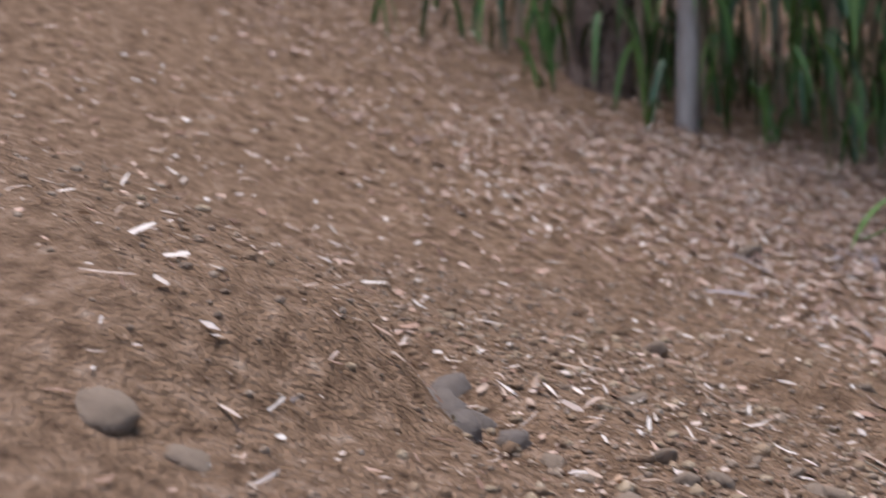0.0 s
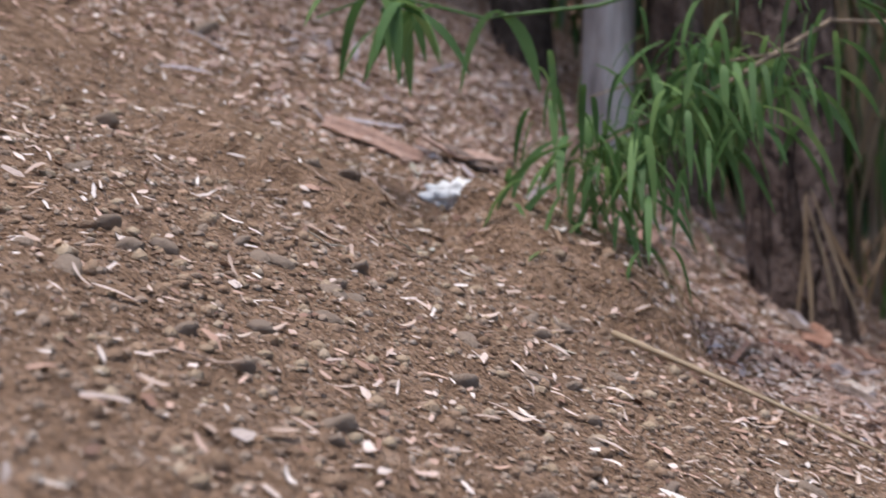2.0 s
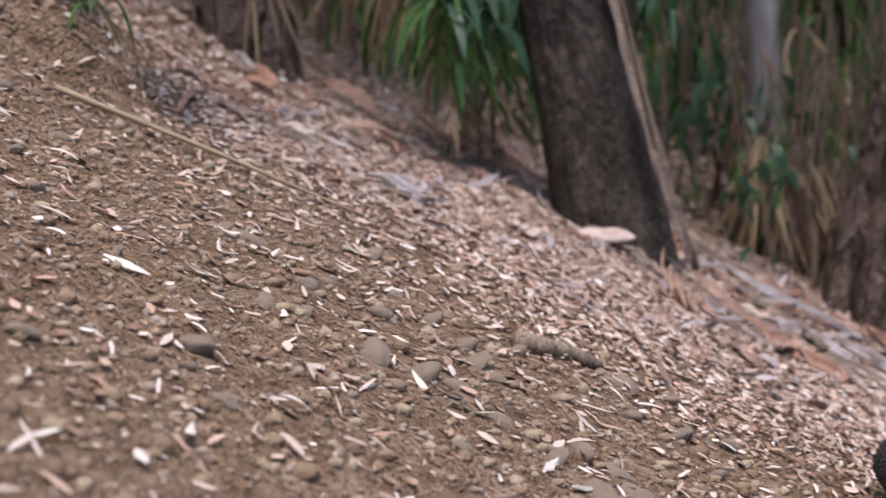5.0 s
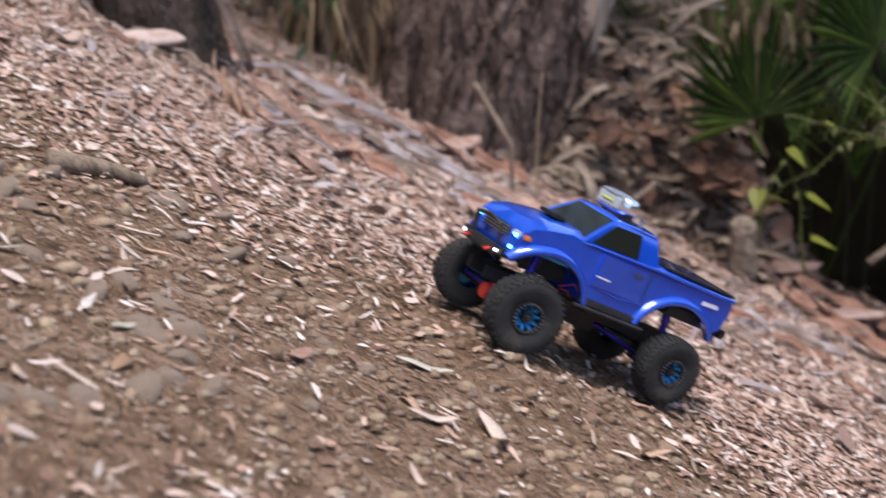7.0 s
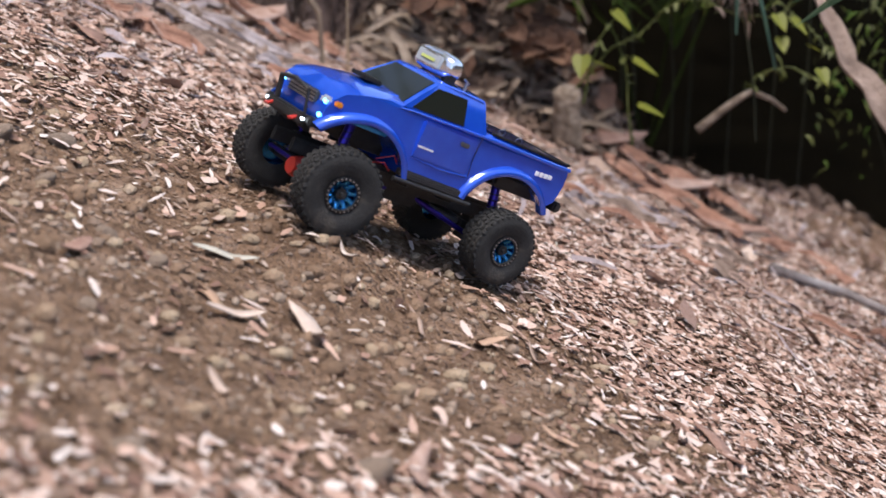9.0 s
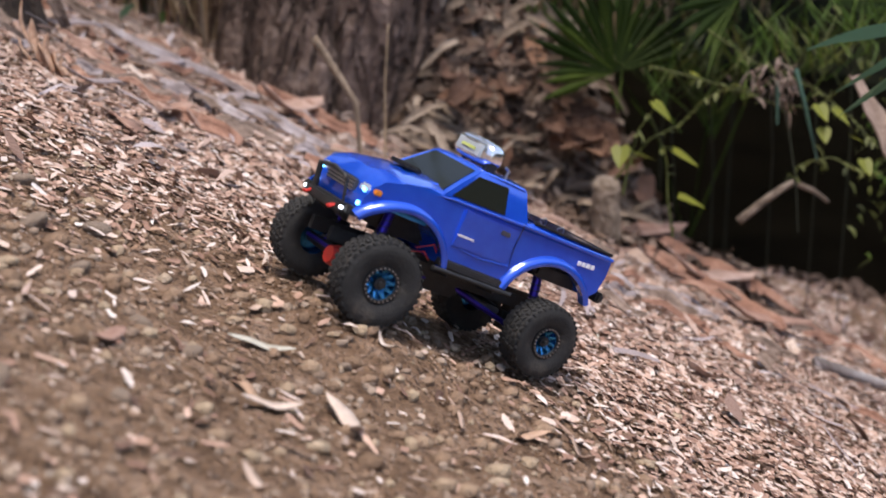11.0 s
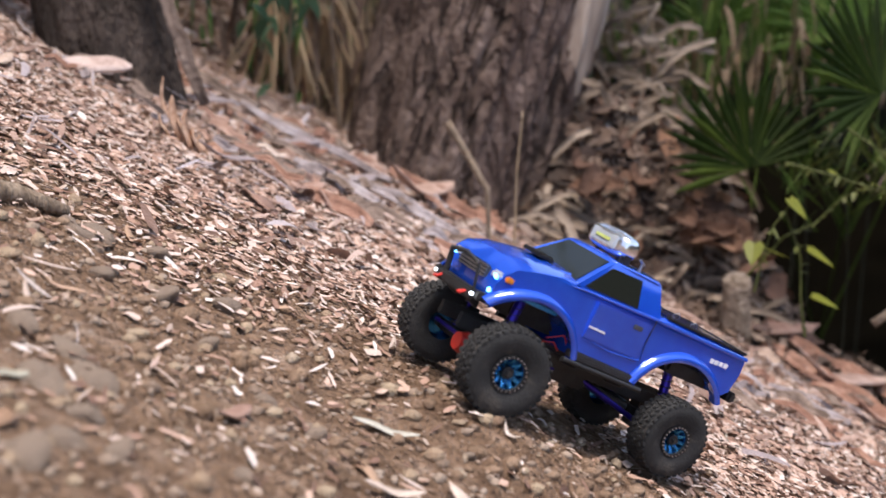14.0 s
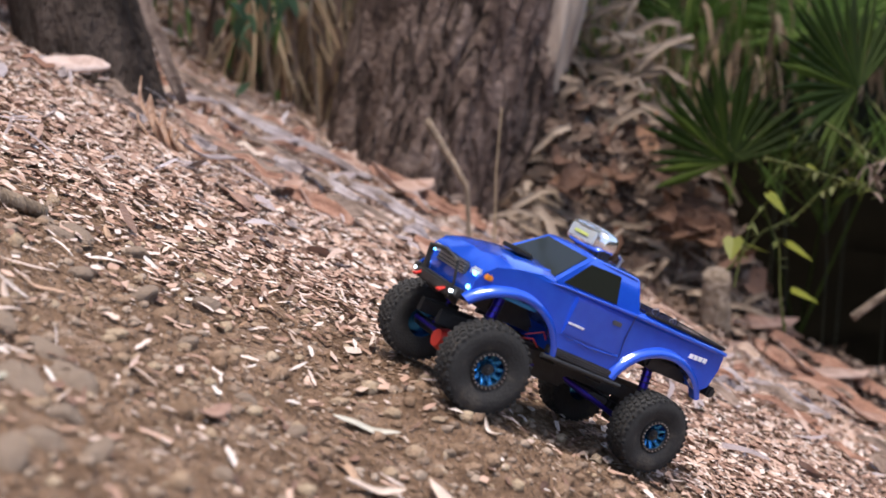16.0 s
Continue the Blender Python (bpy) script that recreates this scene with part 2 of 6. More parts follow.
def ground_z(x, y):
    """The slope: it falls to +x at about 25 degrees, with a bank down to the pond, a heap of debris and small relief."""
    x, y = np.asarray(x, float), np.asarray(y, float)
    sx = np.where(x < -9, -9 + 3 * np.tanh((x + 9) / 3), np.where(x > 5, 5 + 2 * np.tanh((x - 5) / 2), x))
    sy = np.where(y > 12, 12 + 3 * np.tanh((y - 12) / 3), np.where(y < -6, -6, y))
    z = -0.6124 - 0.4641 * sx - 0.0773 * sy
    az = np.degrees(np.arctan2(-(x + 0.12), np.maximum(y + 0.54, 0.01)))
    r = np.hypot(x + 0.12, y + 0.54)
    far = np.maximum(0, np.minimum(r, 14) - 3.6)
    z = z + smooth01(20, 34.5, az) * smooth01(118, 90, az) * 0.21 * far * far / (far + 0.35)
    d = (x - 0.98) * -0.736 + (y - 4.62) * 0.677
    z = z - 0.75 * smooth01(0.0, 0.8, d) * smooth01(0.75, 1.25, x) * (1 - 0.9 * smooth01(6.0, 7.2, y) * smooth01(2.3, 1.5, x))
    z = z + 0.48 * heap(x, y) + 0.85 * smooth01(5.5, 7.5, y) * smooth01(1.25, 0.75, x) * smooth01(-2.2, -1.0, x)
    near = np.exp(-(((x - 0.15) / 0.35) ** 2 + ((y - 2.39) / 0.3) ** 2))
    z = z + 0.034 * near + 0.046 * np.exp(-(((x - 0.07) / 0.13) ** 2 + ((y - 2.12) / 0.13) ** 2)) + 0.016 * np.exp(-(((x + 0.02) / 0.10) ** 2 + ((y - 2.32) / 0.10) ** 2))
    z = z + (0.018 * waves(x, y, 3, 2.2) + 0.009 * waves(x, y, 4, 7.0)) * (1 - 0.8 * near) + 0.004 * waves(x, y, 5, 22.0) + 0.0022 * waves(x, y, 6, 60.0)
    # a worn lip of bare earth on the upper slope and a hollow past it
    wob = 0.035 * waves(x, y, 9, 9.0)
    edge = x + 0.06 + wob + 0.45 * np.maximum(0, y - 0.50)
    z = z + 0.135 * smooth01(-1.80, -2.08, edge) * smooth01(0.0, 0.42, y) * smooth01(1.02, 0.84, y + wob) * smooth01(-3.9, -2.9, x)
    z = z - 0.085 * np.exp(-((y - 1.08) / 0.13) ** 2) * smooth01(-3.6, -2.9, x) * smooth01(-1.85, -2.1, x)
    knoll = np.hypot(x + 2.02 + 0.03 * waves(x, y, 14, 14.0), (y - 2.80) * 0.95 + 0.03 * waves(x, y, 15, 12.0))
    z = z + 0.135 * smooth01(0.33, 0.21, knoll) - 0.17 * np.exp(-(((x + 1.70) / 0.10) ** 2 + ((y - 3.02) / 0.11) ** 2))
    z = z + 0.085 * mound(x, y)
    return z


def ground_n(x, y):
    e = 0.03
    gx = (ground_z(x + e, y) - ground_z(x - e, y)) / (2 * e)
    gy = (ground_z(x, y + e) - ground_z(x, y - e)) / (2 * e)
    n = np.stack([-gx, -gy, np.ones_like(gx)], -1)
    return n / np.linalg.norm(n, axis=-1, keepdims=True)


# ---- ground ----
def axis(lo, a, b, hi, fine, n):
    g = np.linspace(0, 1, n + 1)[1:] ** 2.2
    return np.concatenate([(a + (lo - a) * g)[::-1], np.arange(a, b, fine), b + (hi - b) * np.concatenate([[0], g])])


gx = axis(-80, -4.2, 2.2, 60, 0.022, 26)
gy = axis(-40, 0.0, 6.2, 80, 0.022, 26)
X, Y = np.meshgrid(gx, gy)
idx = np.arange(X.size).reshape(X.shape)
quads = np.stack([idx[:-1, :-1], idx[:-1, 1:], idx[1:, 1:], idx[1:, :-1]], -1).reshape(-1, 4)
ground = raw("ground", np.stack([X, Y, ground_z(X, Y)], -1).reshape(-1, 3), quads, M_DIRT,
             label="brown dirt slope with dry leaf litter and pebbles", kind="structure", category="ground")

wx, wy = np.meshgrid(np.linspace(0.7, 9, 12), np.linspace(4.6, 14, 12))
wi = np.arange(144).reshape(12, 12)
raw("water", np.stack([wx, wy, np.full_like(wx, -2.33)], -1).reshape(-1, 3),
    np.stack([wi[:-1, :-1], wi[:-1, 1:], wi[1:, 1:], wi[1:, :-1]], -1).reshape(-1, 4), M_WATER, label="still pond water with deep shade put into its colour", kind="structure", category="water")


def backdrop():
    """Far undergrowth ring, shade put in its colour; closes the place behind the trees."""
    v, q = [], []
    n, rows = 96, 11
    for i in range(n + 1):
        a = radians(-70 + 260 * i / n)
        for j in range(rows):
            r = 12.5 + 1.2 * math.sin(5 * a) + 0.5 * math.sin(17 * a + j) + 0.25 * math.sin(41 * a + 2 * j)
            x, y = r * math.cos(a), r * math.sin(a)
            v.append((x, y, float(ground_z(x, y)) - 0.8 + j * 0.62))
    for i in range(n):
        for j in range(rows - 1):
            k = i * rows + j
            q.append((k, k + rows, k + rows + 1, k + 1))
    raw("backdrop", v, q, M_SHADE, label="far undergrowth behind the trees, shade put into its near-black colour", kind="structure", category="undergrowth")


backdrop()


# ---- litter ----
M_CRUMB = material("bark_crumb", [(0.0, (0.10, 0.062, 0.040)), (0.4, (0.21, 0.135, 0.09)), (0.75, (0.34, 0.235, 0.17)), (1.0, (0.58, 0.47, 0.39))], scale=40, rough=0.85, island=0.85, bump=0.4, bump_scale=200, spec=0.2)
# Rust-brown bark, darkened in the colour for the shadow over the heap.
M_RUST = material("rusty_bark", [(0.0, (0.07, 0.037, 0.024)), (0.5, (0.15, 0.075, 0.045)), (1.0, (0.30, 0.155, 0.085))], scale=24, rough=0.8, island=0.7, bump=0.5, bump_scale=120)


def leaves(n, box, length, width, seed, mat, name, label, density=None, curl=0.28, lift=0.004, tilt=0.2, parent=None, fine=True):
    """Many small curled strips that lie on the slope, joined into one mesh."""
    rs = np.random.RandomState(seed)
    x = box[0] + (box[1] - box[0]) * rs.rand(n * 3)
    y = box[2] + (box[3] - box[2]) * rs.rand(n * 3)
    if density is not None:
        keep = rs.rand(n * 3) < density(x, y)
        x, y = x[keep], y[keep]
    x, y = x[:n], y[:n]
    n = len(x)
    z, nn = ground_z(x, y), ground_n(x, y)
    ang = rs.rand(n) * 6.283
    t = np.stack([np.cos(ang), np.sin(ang), np.zeros(n)], -1)
    nn = nn + rs.normal(0, tilt, (n, 3))
    nn /= np.linalg.norm(nn, axis=1, keepdims=True)
    t = t - nn * (t * nn).sum(1, keepdims=True)
    t /= np.linalg.norm(t, axis=1, keepdims=True)
    b = np.cross(nn, t)
    L = length[0] + (length[1] - length[0]) * rs.rand(n) ** 2
    W = (width[0] + (width[1] - width[0]) * rs.rand(n)) * (0.6 + 0.4 * L / length[1])
    broad = rs.rand(n) < 0.5
    W = np.where(broad, W * (1.25 + 0.9 * rs.rand(n)), W)
    L = np.where(broad, np.maximum(L * 0.8, W * 1.3), L)
    C = rs.normal(0, curl, n) * (0.4 + 1.2 * rs.rand(n) ** 3)
    S = rs.normal(0, 0.10, n) * ~broad
    K = 5 if fine else 3
    u = np.linspace(-0.5, 0.5, K)
    kindof = rs.rand(n) < 0.28
    prof = np.where(kindof[:, None], np.array([0.7, 1.0, 0.85, 1.0, 0.55]), np.array([0.25, 0.85, 1.0, 0.8, 0.12])) * (0.75 + 0.5 * rs.rand(n, 5))
    prof = prof if fine else prof[:, ::2]
    c = np.stack([x, y, z], -1) + nn * (lift + 0.25 * L * np.abs(C) * 0.25 + rs.rand(n) * lift)[:, None]
    V = np.zeros((n, K, 2, 3))
    for k in range(K):
        mid = c + t * (u[k] * L)[:, None] + nn * (C * L * (u[k] ** 2 - 0.1))[:, None] + b * (S * L * u[k] ** 2)[:, None]
        tw = b + nn * (0.6 * C * u[k] * 2)[:, None]
        V[:, k, 0] = mid - tw * (W * prof[:, k] / 2)[:, None]
        V[:, k, 1] = mid + tw * (W * prof[:, k] / 2)[:, None] + nn * (W * 0.15)[:, None]
    base = np.arange(n)[:, None] * (2 * K)
    F = np.concatenate([base + np.array([2 * k, 2 * k + 1, 2 * k + 3, 2 * k + 2]) for k in range(K - 1)], 0)
    return raw(name, V.reshape(-1, 3), F, mat, label=label, kind="stuff", category="leaf litter", parent=parent)


def bed(x, y):
    """How thickly the litter lies: bare earth on the near slope, thick under the trees and by the bank."""
    d = y - (2.35 - 0.55 * smooth01(0.2, 0.9, x) * 2.2 + 0.25 * smooth01(-1.0, -2.5, x)) + 0.25 * waves(x, y, 11, 3.0)
    low = 1.42 + 0.74 * (x + 0.22) - y + 0.12 * waves(x, y, 12, 5.0)
    bare = 1 - 0.85 * mound(x, y)
    return bare * np.maximum(0.10 + 0.90 * smooth01(-0.25, 0.75, d), 0.9 * smooth01(0.0, 0.3, low) * smooth01(-0.5, -0.2, x)) * smooth01(2.6, 1.5, x) * smooth01(0.1, 1.0, y) * (1 - 0.8 * smooth01(-1.75, -1.95, x) * smooth01(1.05, 0.9, y))


def coarse(x, y):
    """Large flakes keep clear of the small tyres."""
    return bed(x, y) * (0.12 + 0.88 * smooth01(2.5, 3.2, y)) * np.where((x > -0.2) & (x < 0.65) & (y > 2.0) & (y < 2.8), 0.0, 1.0)


leaves(70000, (-4.6, 2.6, 0.3, 6.6), (0.010, 0.050), (0.004, 0.010), 21, M_LITTER, "leaf_litter", "dry tan and brown leaf litter over the slope", bed)
leaves(64000, (-3.3, 1.6, 0.3, 3.6), (0.004, 0.018), (0.002, 0.006), 26, M_CRUMB, "bark_chips", "fine bark chips and crumbs on the dirt", curl=0.2, density=lambda x, y: (1 - 0.7 * mound(x, y)) * (1 - 0.85 * smooth01(-1.75, -1.95, x) * smooth01(1.05, 0.9, y)), lift=0.002, fine=False)
leaves(95000, (-1.9, 1.8, 1.0, 5.1), (0.010, 0.038), (0.005, 0.012), 71, M_LITTER, "chip_bed", "thick bed of tan leaf chips below the trees", lambda x, y: bed(x, y) ** 2, curl=0.10, tilt=0.16, fine=False)
leaves(20000, (-4.6, 2.4, 0.2, 6.5), (0.012, 0.06), (0.004, 0.010), 22, M_PALE, "bleached_litter", "bleached curled leaves scattered over the slope", lambda x, y: 0.05 + 0.95 * bed(x, y) ** 1.3)
leaves(2200, (-4.4, 2.2, 1.8, 6.5), (0.04, 0.13), (0.008, 0.020), 23, M_REDLEAF, "russet_litter", "russet bark flakes and leaves under the trees", coarse, curl=0.35, lift=0.012)
leaves(600, (-3.5, 2.0, 2.4, 6.2), (0.06, 0.20), (0.007, 0.016), 24, M_LILAC, "grey_litter", "grey-lilac bark strips under the trees", coarse, curl=0.25, lift=0.012)
leaves(34000, (-13, -2.6, 2.0, 12), (0.015, 0.06), (0.006, 0.02), 25, M_REDLEAF, "upper_litter", "reddish-brown litter covering the upper slope", lambda x, y: smooth01(3.6, 5.0, np.hypot(x, y)), curl=0.35, lift=0.01)
leaves(16000, (-13, -2.6, 2.0, 12), (0.012, 0.05), (0.005, 0.014), 27, M_LITTER, "upper_leaf_litter", "tan leaf litter on the upper slope", lambda x, y: smooth01(3.4, 5.0, np.hypot(x, y)), curl=0.35, lift=0.01)
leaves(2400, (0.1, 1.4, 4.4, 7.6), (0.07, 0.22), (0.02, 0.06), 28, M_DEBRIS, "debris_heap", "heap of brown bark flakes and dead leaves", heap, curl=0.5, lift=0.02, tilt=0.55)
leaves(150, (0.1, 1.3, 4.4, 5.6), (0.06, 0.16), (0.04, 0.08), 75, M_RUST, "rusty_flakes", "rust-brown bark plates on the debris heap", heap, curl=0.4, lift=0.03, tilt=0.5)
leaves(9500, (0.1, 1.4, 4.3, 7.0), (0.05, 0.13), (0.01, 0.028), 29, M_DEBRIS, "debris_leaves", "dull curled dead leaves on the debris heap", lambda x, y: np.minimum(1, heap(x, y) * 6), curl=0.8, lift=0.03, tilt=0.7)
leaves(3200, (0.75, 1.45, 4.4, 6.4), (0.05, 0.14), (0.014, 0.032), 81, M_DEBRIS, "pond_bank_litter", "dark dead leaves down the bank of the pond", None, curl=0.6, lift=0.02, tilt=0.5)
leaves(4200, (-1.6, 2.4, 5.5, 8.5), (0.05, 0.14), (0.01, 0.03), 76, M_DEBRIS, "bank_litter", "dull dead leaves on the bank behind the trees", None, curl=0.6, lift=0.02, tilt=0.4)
leaves(300, (-2.9, -0.3, 0.35, 2.5), (0.03, 0.095), (0.004, 0.010), 77, M_PALE, "pale_slivers", "curled bleached leaf slivers on the bare dirt", None, curl=0.35, lift=0.006)

leaves(16000, (-7, 7, -7, 8), (0.012, 0.06), (0.005, 0.014), 72, M_LITTER, "outer_litter", "thin scatter of dry leaves around the slope", lambda x, y: np.where((np.abs(x) < 3) & (y > 0.4), 0.25, 1.0), fine=False)


# ---- stones ----
M_CLOD = material("dry_clod", [(0.0, (0.17, 0.108, 0.068)), (0.5, (0.30, 0.20, 0.132)), (0.8, (0.40, 0.305, 0.205)), (1.0, (0.50, 0.39, 0.30))], scale=60, rough=0.95, island=0.75, bump=0.6, bump_scale=200, spec=0.2)
ICO = bmesh.new()
bmesh.ops.create_icosphere(ICO, subdivisions=1, radius=1)
IV = np.array([v.co[:] for v in ICO.verts])
IF = np.array([[v.index for v in f.verts] for f in ICO.faces])
ICO.free()


def gravel(n, box, size, seed, name, label, density=None, mat=M_STONE):
    rs = np.random.RandomState(seed)
    x = box[0] + (box[1] - box[0]) * rs.rand(n)
    y = box[2] + (box[3] - box[2]) * rs.rand(n)
    if density is not None:
        k = rs.rand(n) < density(x, y)
        x, y = x[k], y[k]
    n = len(x)
    s = size[0] + (size[1] - size[0]) * rs.rand(n) ** 4
    V = IV[None] * (1 + rs.normal(0, 0.16, (n, len(IV), 1))) * s[:, None, None] * (0.65 + 0.7 * rs.rand(n, 1, 3))
    V[:, :, 2] *= 0.75
    V = V + np.stack([x, y, ground_z(x, y) + 0.2 * s], -1)[:, None]
    F = (np.arange(n) * len(IV))[:, None, None] + IF[None]
    return raw(name, V.reshape(-1, 3), F.reshape(-1, 3), mat, label=label, kind="stuff", category="gravel")


gravel(30000, (-3.2, 1.4, 0.3, 3.6), (0.0015, 0.010), 61, "gravel", "fine brown gravel and clods on the dirt", lambda x, y: (1.05 - 0.8 * bed(x, y)) * (1 - 0.75 * mound(x, y)) * (1 - 0.8 * smooth01(-1.72, -1.9, x) * smooth01(1.05, 0.95, y)))
gravel(9000, (-2.9, 0.9, 0.6, 2.8), (0.003, 0.016), 62, "clods", "crumbly tan clods of dry earth", lambda x, y: (1.0 - 0.9 * bed(x, y)) * (1 - 0.75 * mound(x, y)) * (1 - 0.85 * smooth01(-1.72, -1.9, x) * smooth01(1.05, 0.95, y)), M_CLOD)


def stone_mesh(seed):
    bm = bmesh.new()
    bmesh.ops.create_icosphere(bm, subdivisions=3, radius=1)
    for v in bm.verts:
        p = v.co.copy()
        v.co *= 1 + 0.28 * noise.noise(p * 1.1 + Vector((seed * 3.1, 0, 0))) + 0.10 * noise.noise(p * 3 + Vector((0, seed, 0)))
    me = bpy.data.meshes.new("stone")
    bm.to_mesh(me)
    bm.free()
    for p in me.polygons:
        p.use_smooth = True
    me.materials.append(M_STONE)
    return me


stone_shapes = [stone_mesh(k) for k in range(4)]


def stone(x, y, sx, sy, sz, k, label, turn=0):
    ob = new("stone", stone_shapes[k % 4])
    ob.matrix_world = Matrix.Translation((x, y, float(ground_z(x, y)) + sz * 0.1)) @ pose(0, 0, 0, 8, 25, turn) @ Matrix.Diagonal((sx, sy, sz, 1))
    return tagged(ob, label, "stone", "stones on the slope")


stone(-1.92, 0.25, 0.046, 0.038, 0.026, 0, "smooth grey-brown river stone half sunk in dirt")
stone(-1.86, 0.34, 0.034, 0.028, 0.016, 1, "flat brown stone in the dirt", 40)
for k, (x, y, a) in enumerate(((-0.80, 1.75, 0.03), (-0.66, 1.98, 0.03), (-0.30, 2.25, 0.034), (-0.46, 2.15, 0.03), (-0.30, 2.04, 0.026), (-2.73, 1.95, 0.05), (-3.42, 3.0, 0.07), (-1.16, 1.61, 0.022),
                               (-0.48, 1.80, 0.03), (-0.43, 1.34, 0.03), (-0.60, 1.55, 0.022), (-0.15, 1.9, 0.018), (0.05, 2.0, 0.016), (-0.9, 1.3, 0.022), (-1.3, 1.0, 0.02), (-1.5, 1.9, 0.026),
                               (-2.0, 1.6, 0.026), (-2.3, 1.5, 0.03), (-0.55, 2.35, 0.022), (-0.2, 1.62, 0.02), (-0.36, 1.5, 0.03), (-1.0, 2.1, 0.02), (-1.75, 2.3, 0.03))):
    stone(x, y, a * 0.75, a * 0.6, a * 0.4, k, "rounded brown stone lying in the dirt" if k % 2 else "dusty grey stone half sunk in dirt", 37 * k)


rs = random.Random(404)
for k in range(90):
    x, y = rs.uniform(-2.4, 0.25), rs.uniform(0.9, 2.5)
    if y > 2.15 + 0.3 * x * (x > 0) and x > -0.15:
        continue
    a = rs.uniform(0.010, 0.034) * (1 if k % 5 else 1.35)
    ob = stone(x, y, a, a * rs.uniform(0.6, 0.9), a * rs.uniform(0.4, 0.6), k, ("ochre clod sunk in the bare earth", "small grey stone sunk in the dirt", "brown pebble on the bare slope")[k % 3], rs.uniform(0, 360))
    ob.location.z -= a * 0.16

# Hollow stones get a darker colour in place of the shadow on them.
M_SHADESTONE = material("shade_dark_stone", [(0.0, (0.09, 0.068, 0.056)), (0.5, (0.17, 0.135, 0.115)), (1.0, (0.28, 0.23, 0.195))], scale=25, rough=0.7, island=0.5, bump=0.6, bump_scale=90)
for k, (x, y, a, b) in enumerate(((-2.40, 1.10, 0.075, 0.055), (-2.31, 1.12, 0.05, 0.05), (-2.52, 1.07, 0.07, 0.045), (-2.22, 1.14, 0.05, 0.04), (-2.68, 1.02, 0.08, 0.03), (-2.26, 1.03, 0.06, 0.05), (-2.45, 1.17, 0.06, 0.05))):
    ob = stone(x, y, a, a * 0.7, b, k + 1, "angular stone in a hollow of the slope, shade put into its colour", 50 * k)
    me = ob.data.copy()
    for v in me.vertices:
        v.co = Vector([round(c * 2.2 + 0.3) / 2.2 * 0.55 + c * 0.45 for c in v.co])
    me.materials[0] = M_SHADESTONE
    ob.data = me
    ob.location.z -= 0.032


# ---- single leaves and bark pieces ----
def leaf_mesh(L, W, curl, twist, mat, thick=0.0012, segs=8):
    """A curled leaf or flake with two sides and a rim."""
    bm = bmesh.new()
    rows = []
    for i in range(segs + 1):
        u = i / segs - 0.5
        w = W * max(0.06, math.cos(u * 2.9) ** 0.6 if abs(u) < 0.5 else 0.06)
        z = curl * L * (u * u * 2 - 0.12) + 0.02 * L * math.sin(9 * u)
        s = twist * L * u * u
        row = []
        for t, dz in ((-0.5, 0.12 * w), (0, 0), (0.5, 0.10 * w)):
            row.append((u * L, t * w + s, z + dz))
        rows.append(row)
    top = [[bm.verts.new(p) for p in r] for r in rows]
    bot = [[bm.verts.new((p[0], p[1], p[2] - thick)) for p in r] for r in rows]
    for a, b, c, d in zip(top, top[1:], bot, bot[1:]):
        for j in range(2):
            bm.faces.new((a[j], b[j], b[j + 1], a[j + 1]))
            bm.faces.new((c[j], c[j + 1], d[j + 1], d[j]))
        bm.faces.new((a[0], c[0], d[0], b[0]))
        bm.faces.new((a[2], b[2], d[2], c[2]))
    me = bpy.data.meshes.new("fallen_leaf")
    bmesh.ops.recalc_face_normals(bm, faces=bm.faces[:])
    bm.to_mesh(me)
    bm.free()
    for p in me.polygons:
        p.use_smooth = True
    me.materials.append(mat)
    return me


M_LEAF1 = material("pale_leaf", [(0.0, (0.32, 0.21, 0.15)), (0.5, (0.50, 0.37, 0.29)), (1.0, (0.74, 0.64, 0.55))], scale=60, rough=0.7, rnd=True, island=0.75, bump=0.3, bump_scale=200)
M_LEAF2 = material("tan_leaf", [(0.0, (0.20, 0.11, 0.06)), (0.5, (0.38, 0.24, 0.15)), (1.0, (0.55, 0.36, 0.25))], scale=60, rough=0.7, rnd=True, island=0.75, bump=0.3, bump_scale=200)
M_LEAF3 = material("sage_leaf", [(0.0, (0.24, 0.215, 0.15)), (0.6, (0.42, 0.385, 0.30)), (1.0, (0.56, 0.535, 0.46))], scale=60, rough=0.65, rnd=True, island=0.7, bump=0.3, bump_scale=200)
M_FLAKE = material("pink_bark_flake", [(0.0, (0.20, 0.10, 0.068)), (0.5, (0.36, 0.22, 0.165)), (1.0, (0.54, 0.39, 0.32))], scale=24, rough=0.8, rnd=True, island=0.5, bump=0.5, bump_scale=120)
leaf_shapes = [leaf_mesh(0.060, 0.011, 0.5, 0.3, M_LEAF1), leaf_mesh(0.045, 0.013, 0.25, -0.4, M_LEAF1), leaf_mesh(0.080, 0.008, 0.15, 0.7, M_LEAF1), leaf_mesh(0.050, 0.014, -0.35, 0.2, M_LEAF2),
               leaf_mesh(0.070, 0.012, 0.3, -0.3, M_LEAF2), leaf_mesh(0.030, 0.013, 0.2, 0.1, M_LEAF1), leaf_mesh(0.075, 0.014, 0.2, 0.3, M_LEAF3), leaf_mesh(0.040, 0.010, 0.7, 0.2, M_LEAF1)]


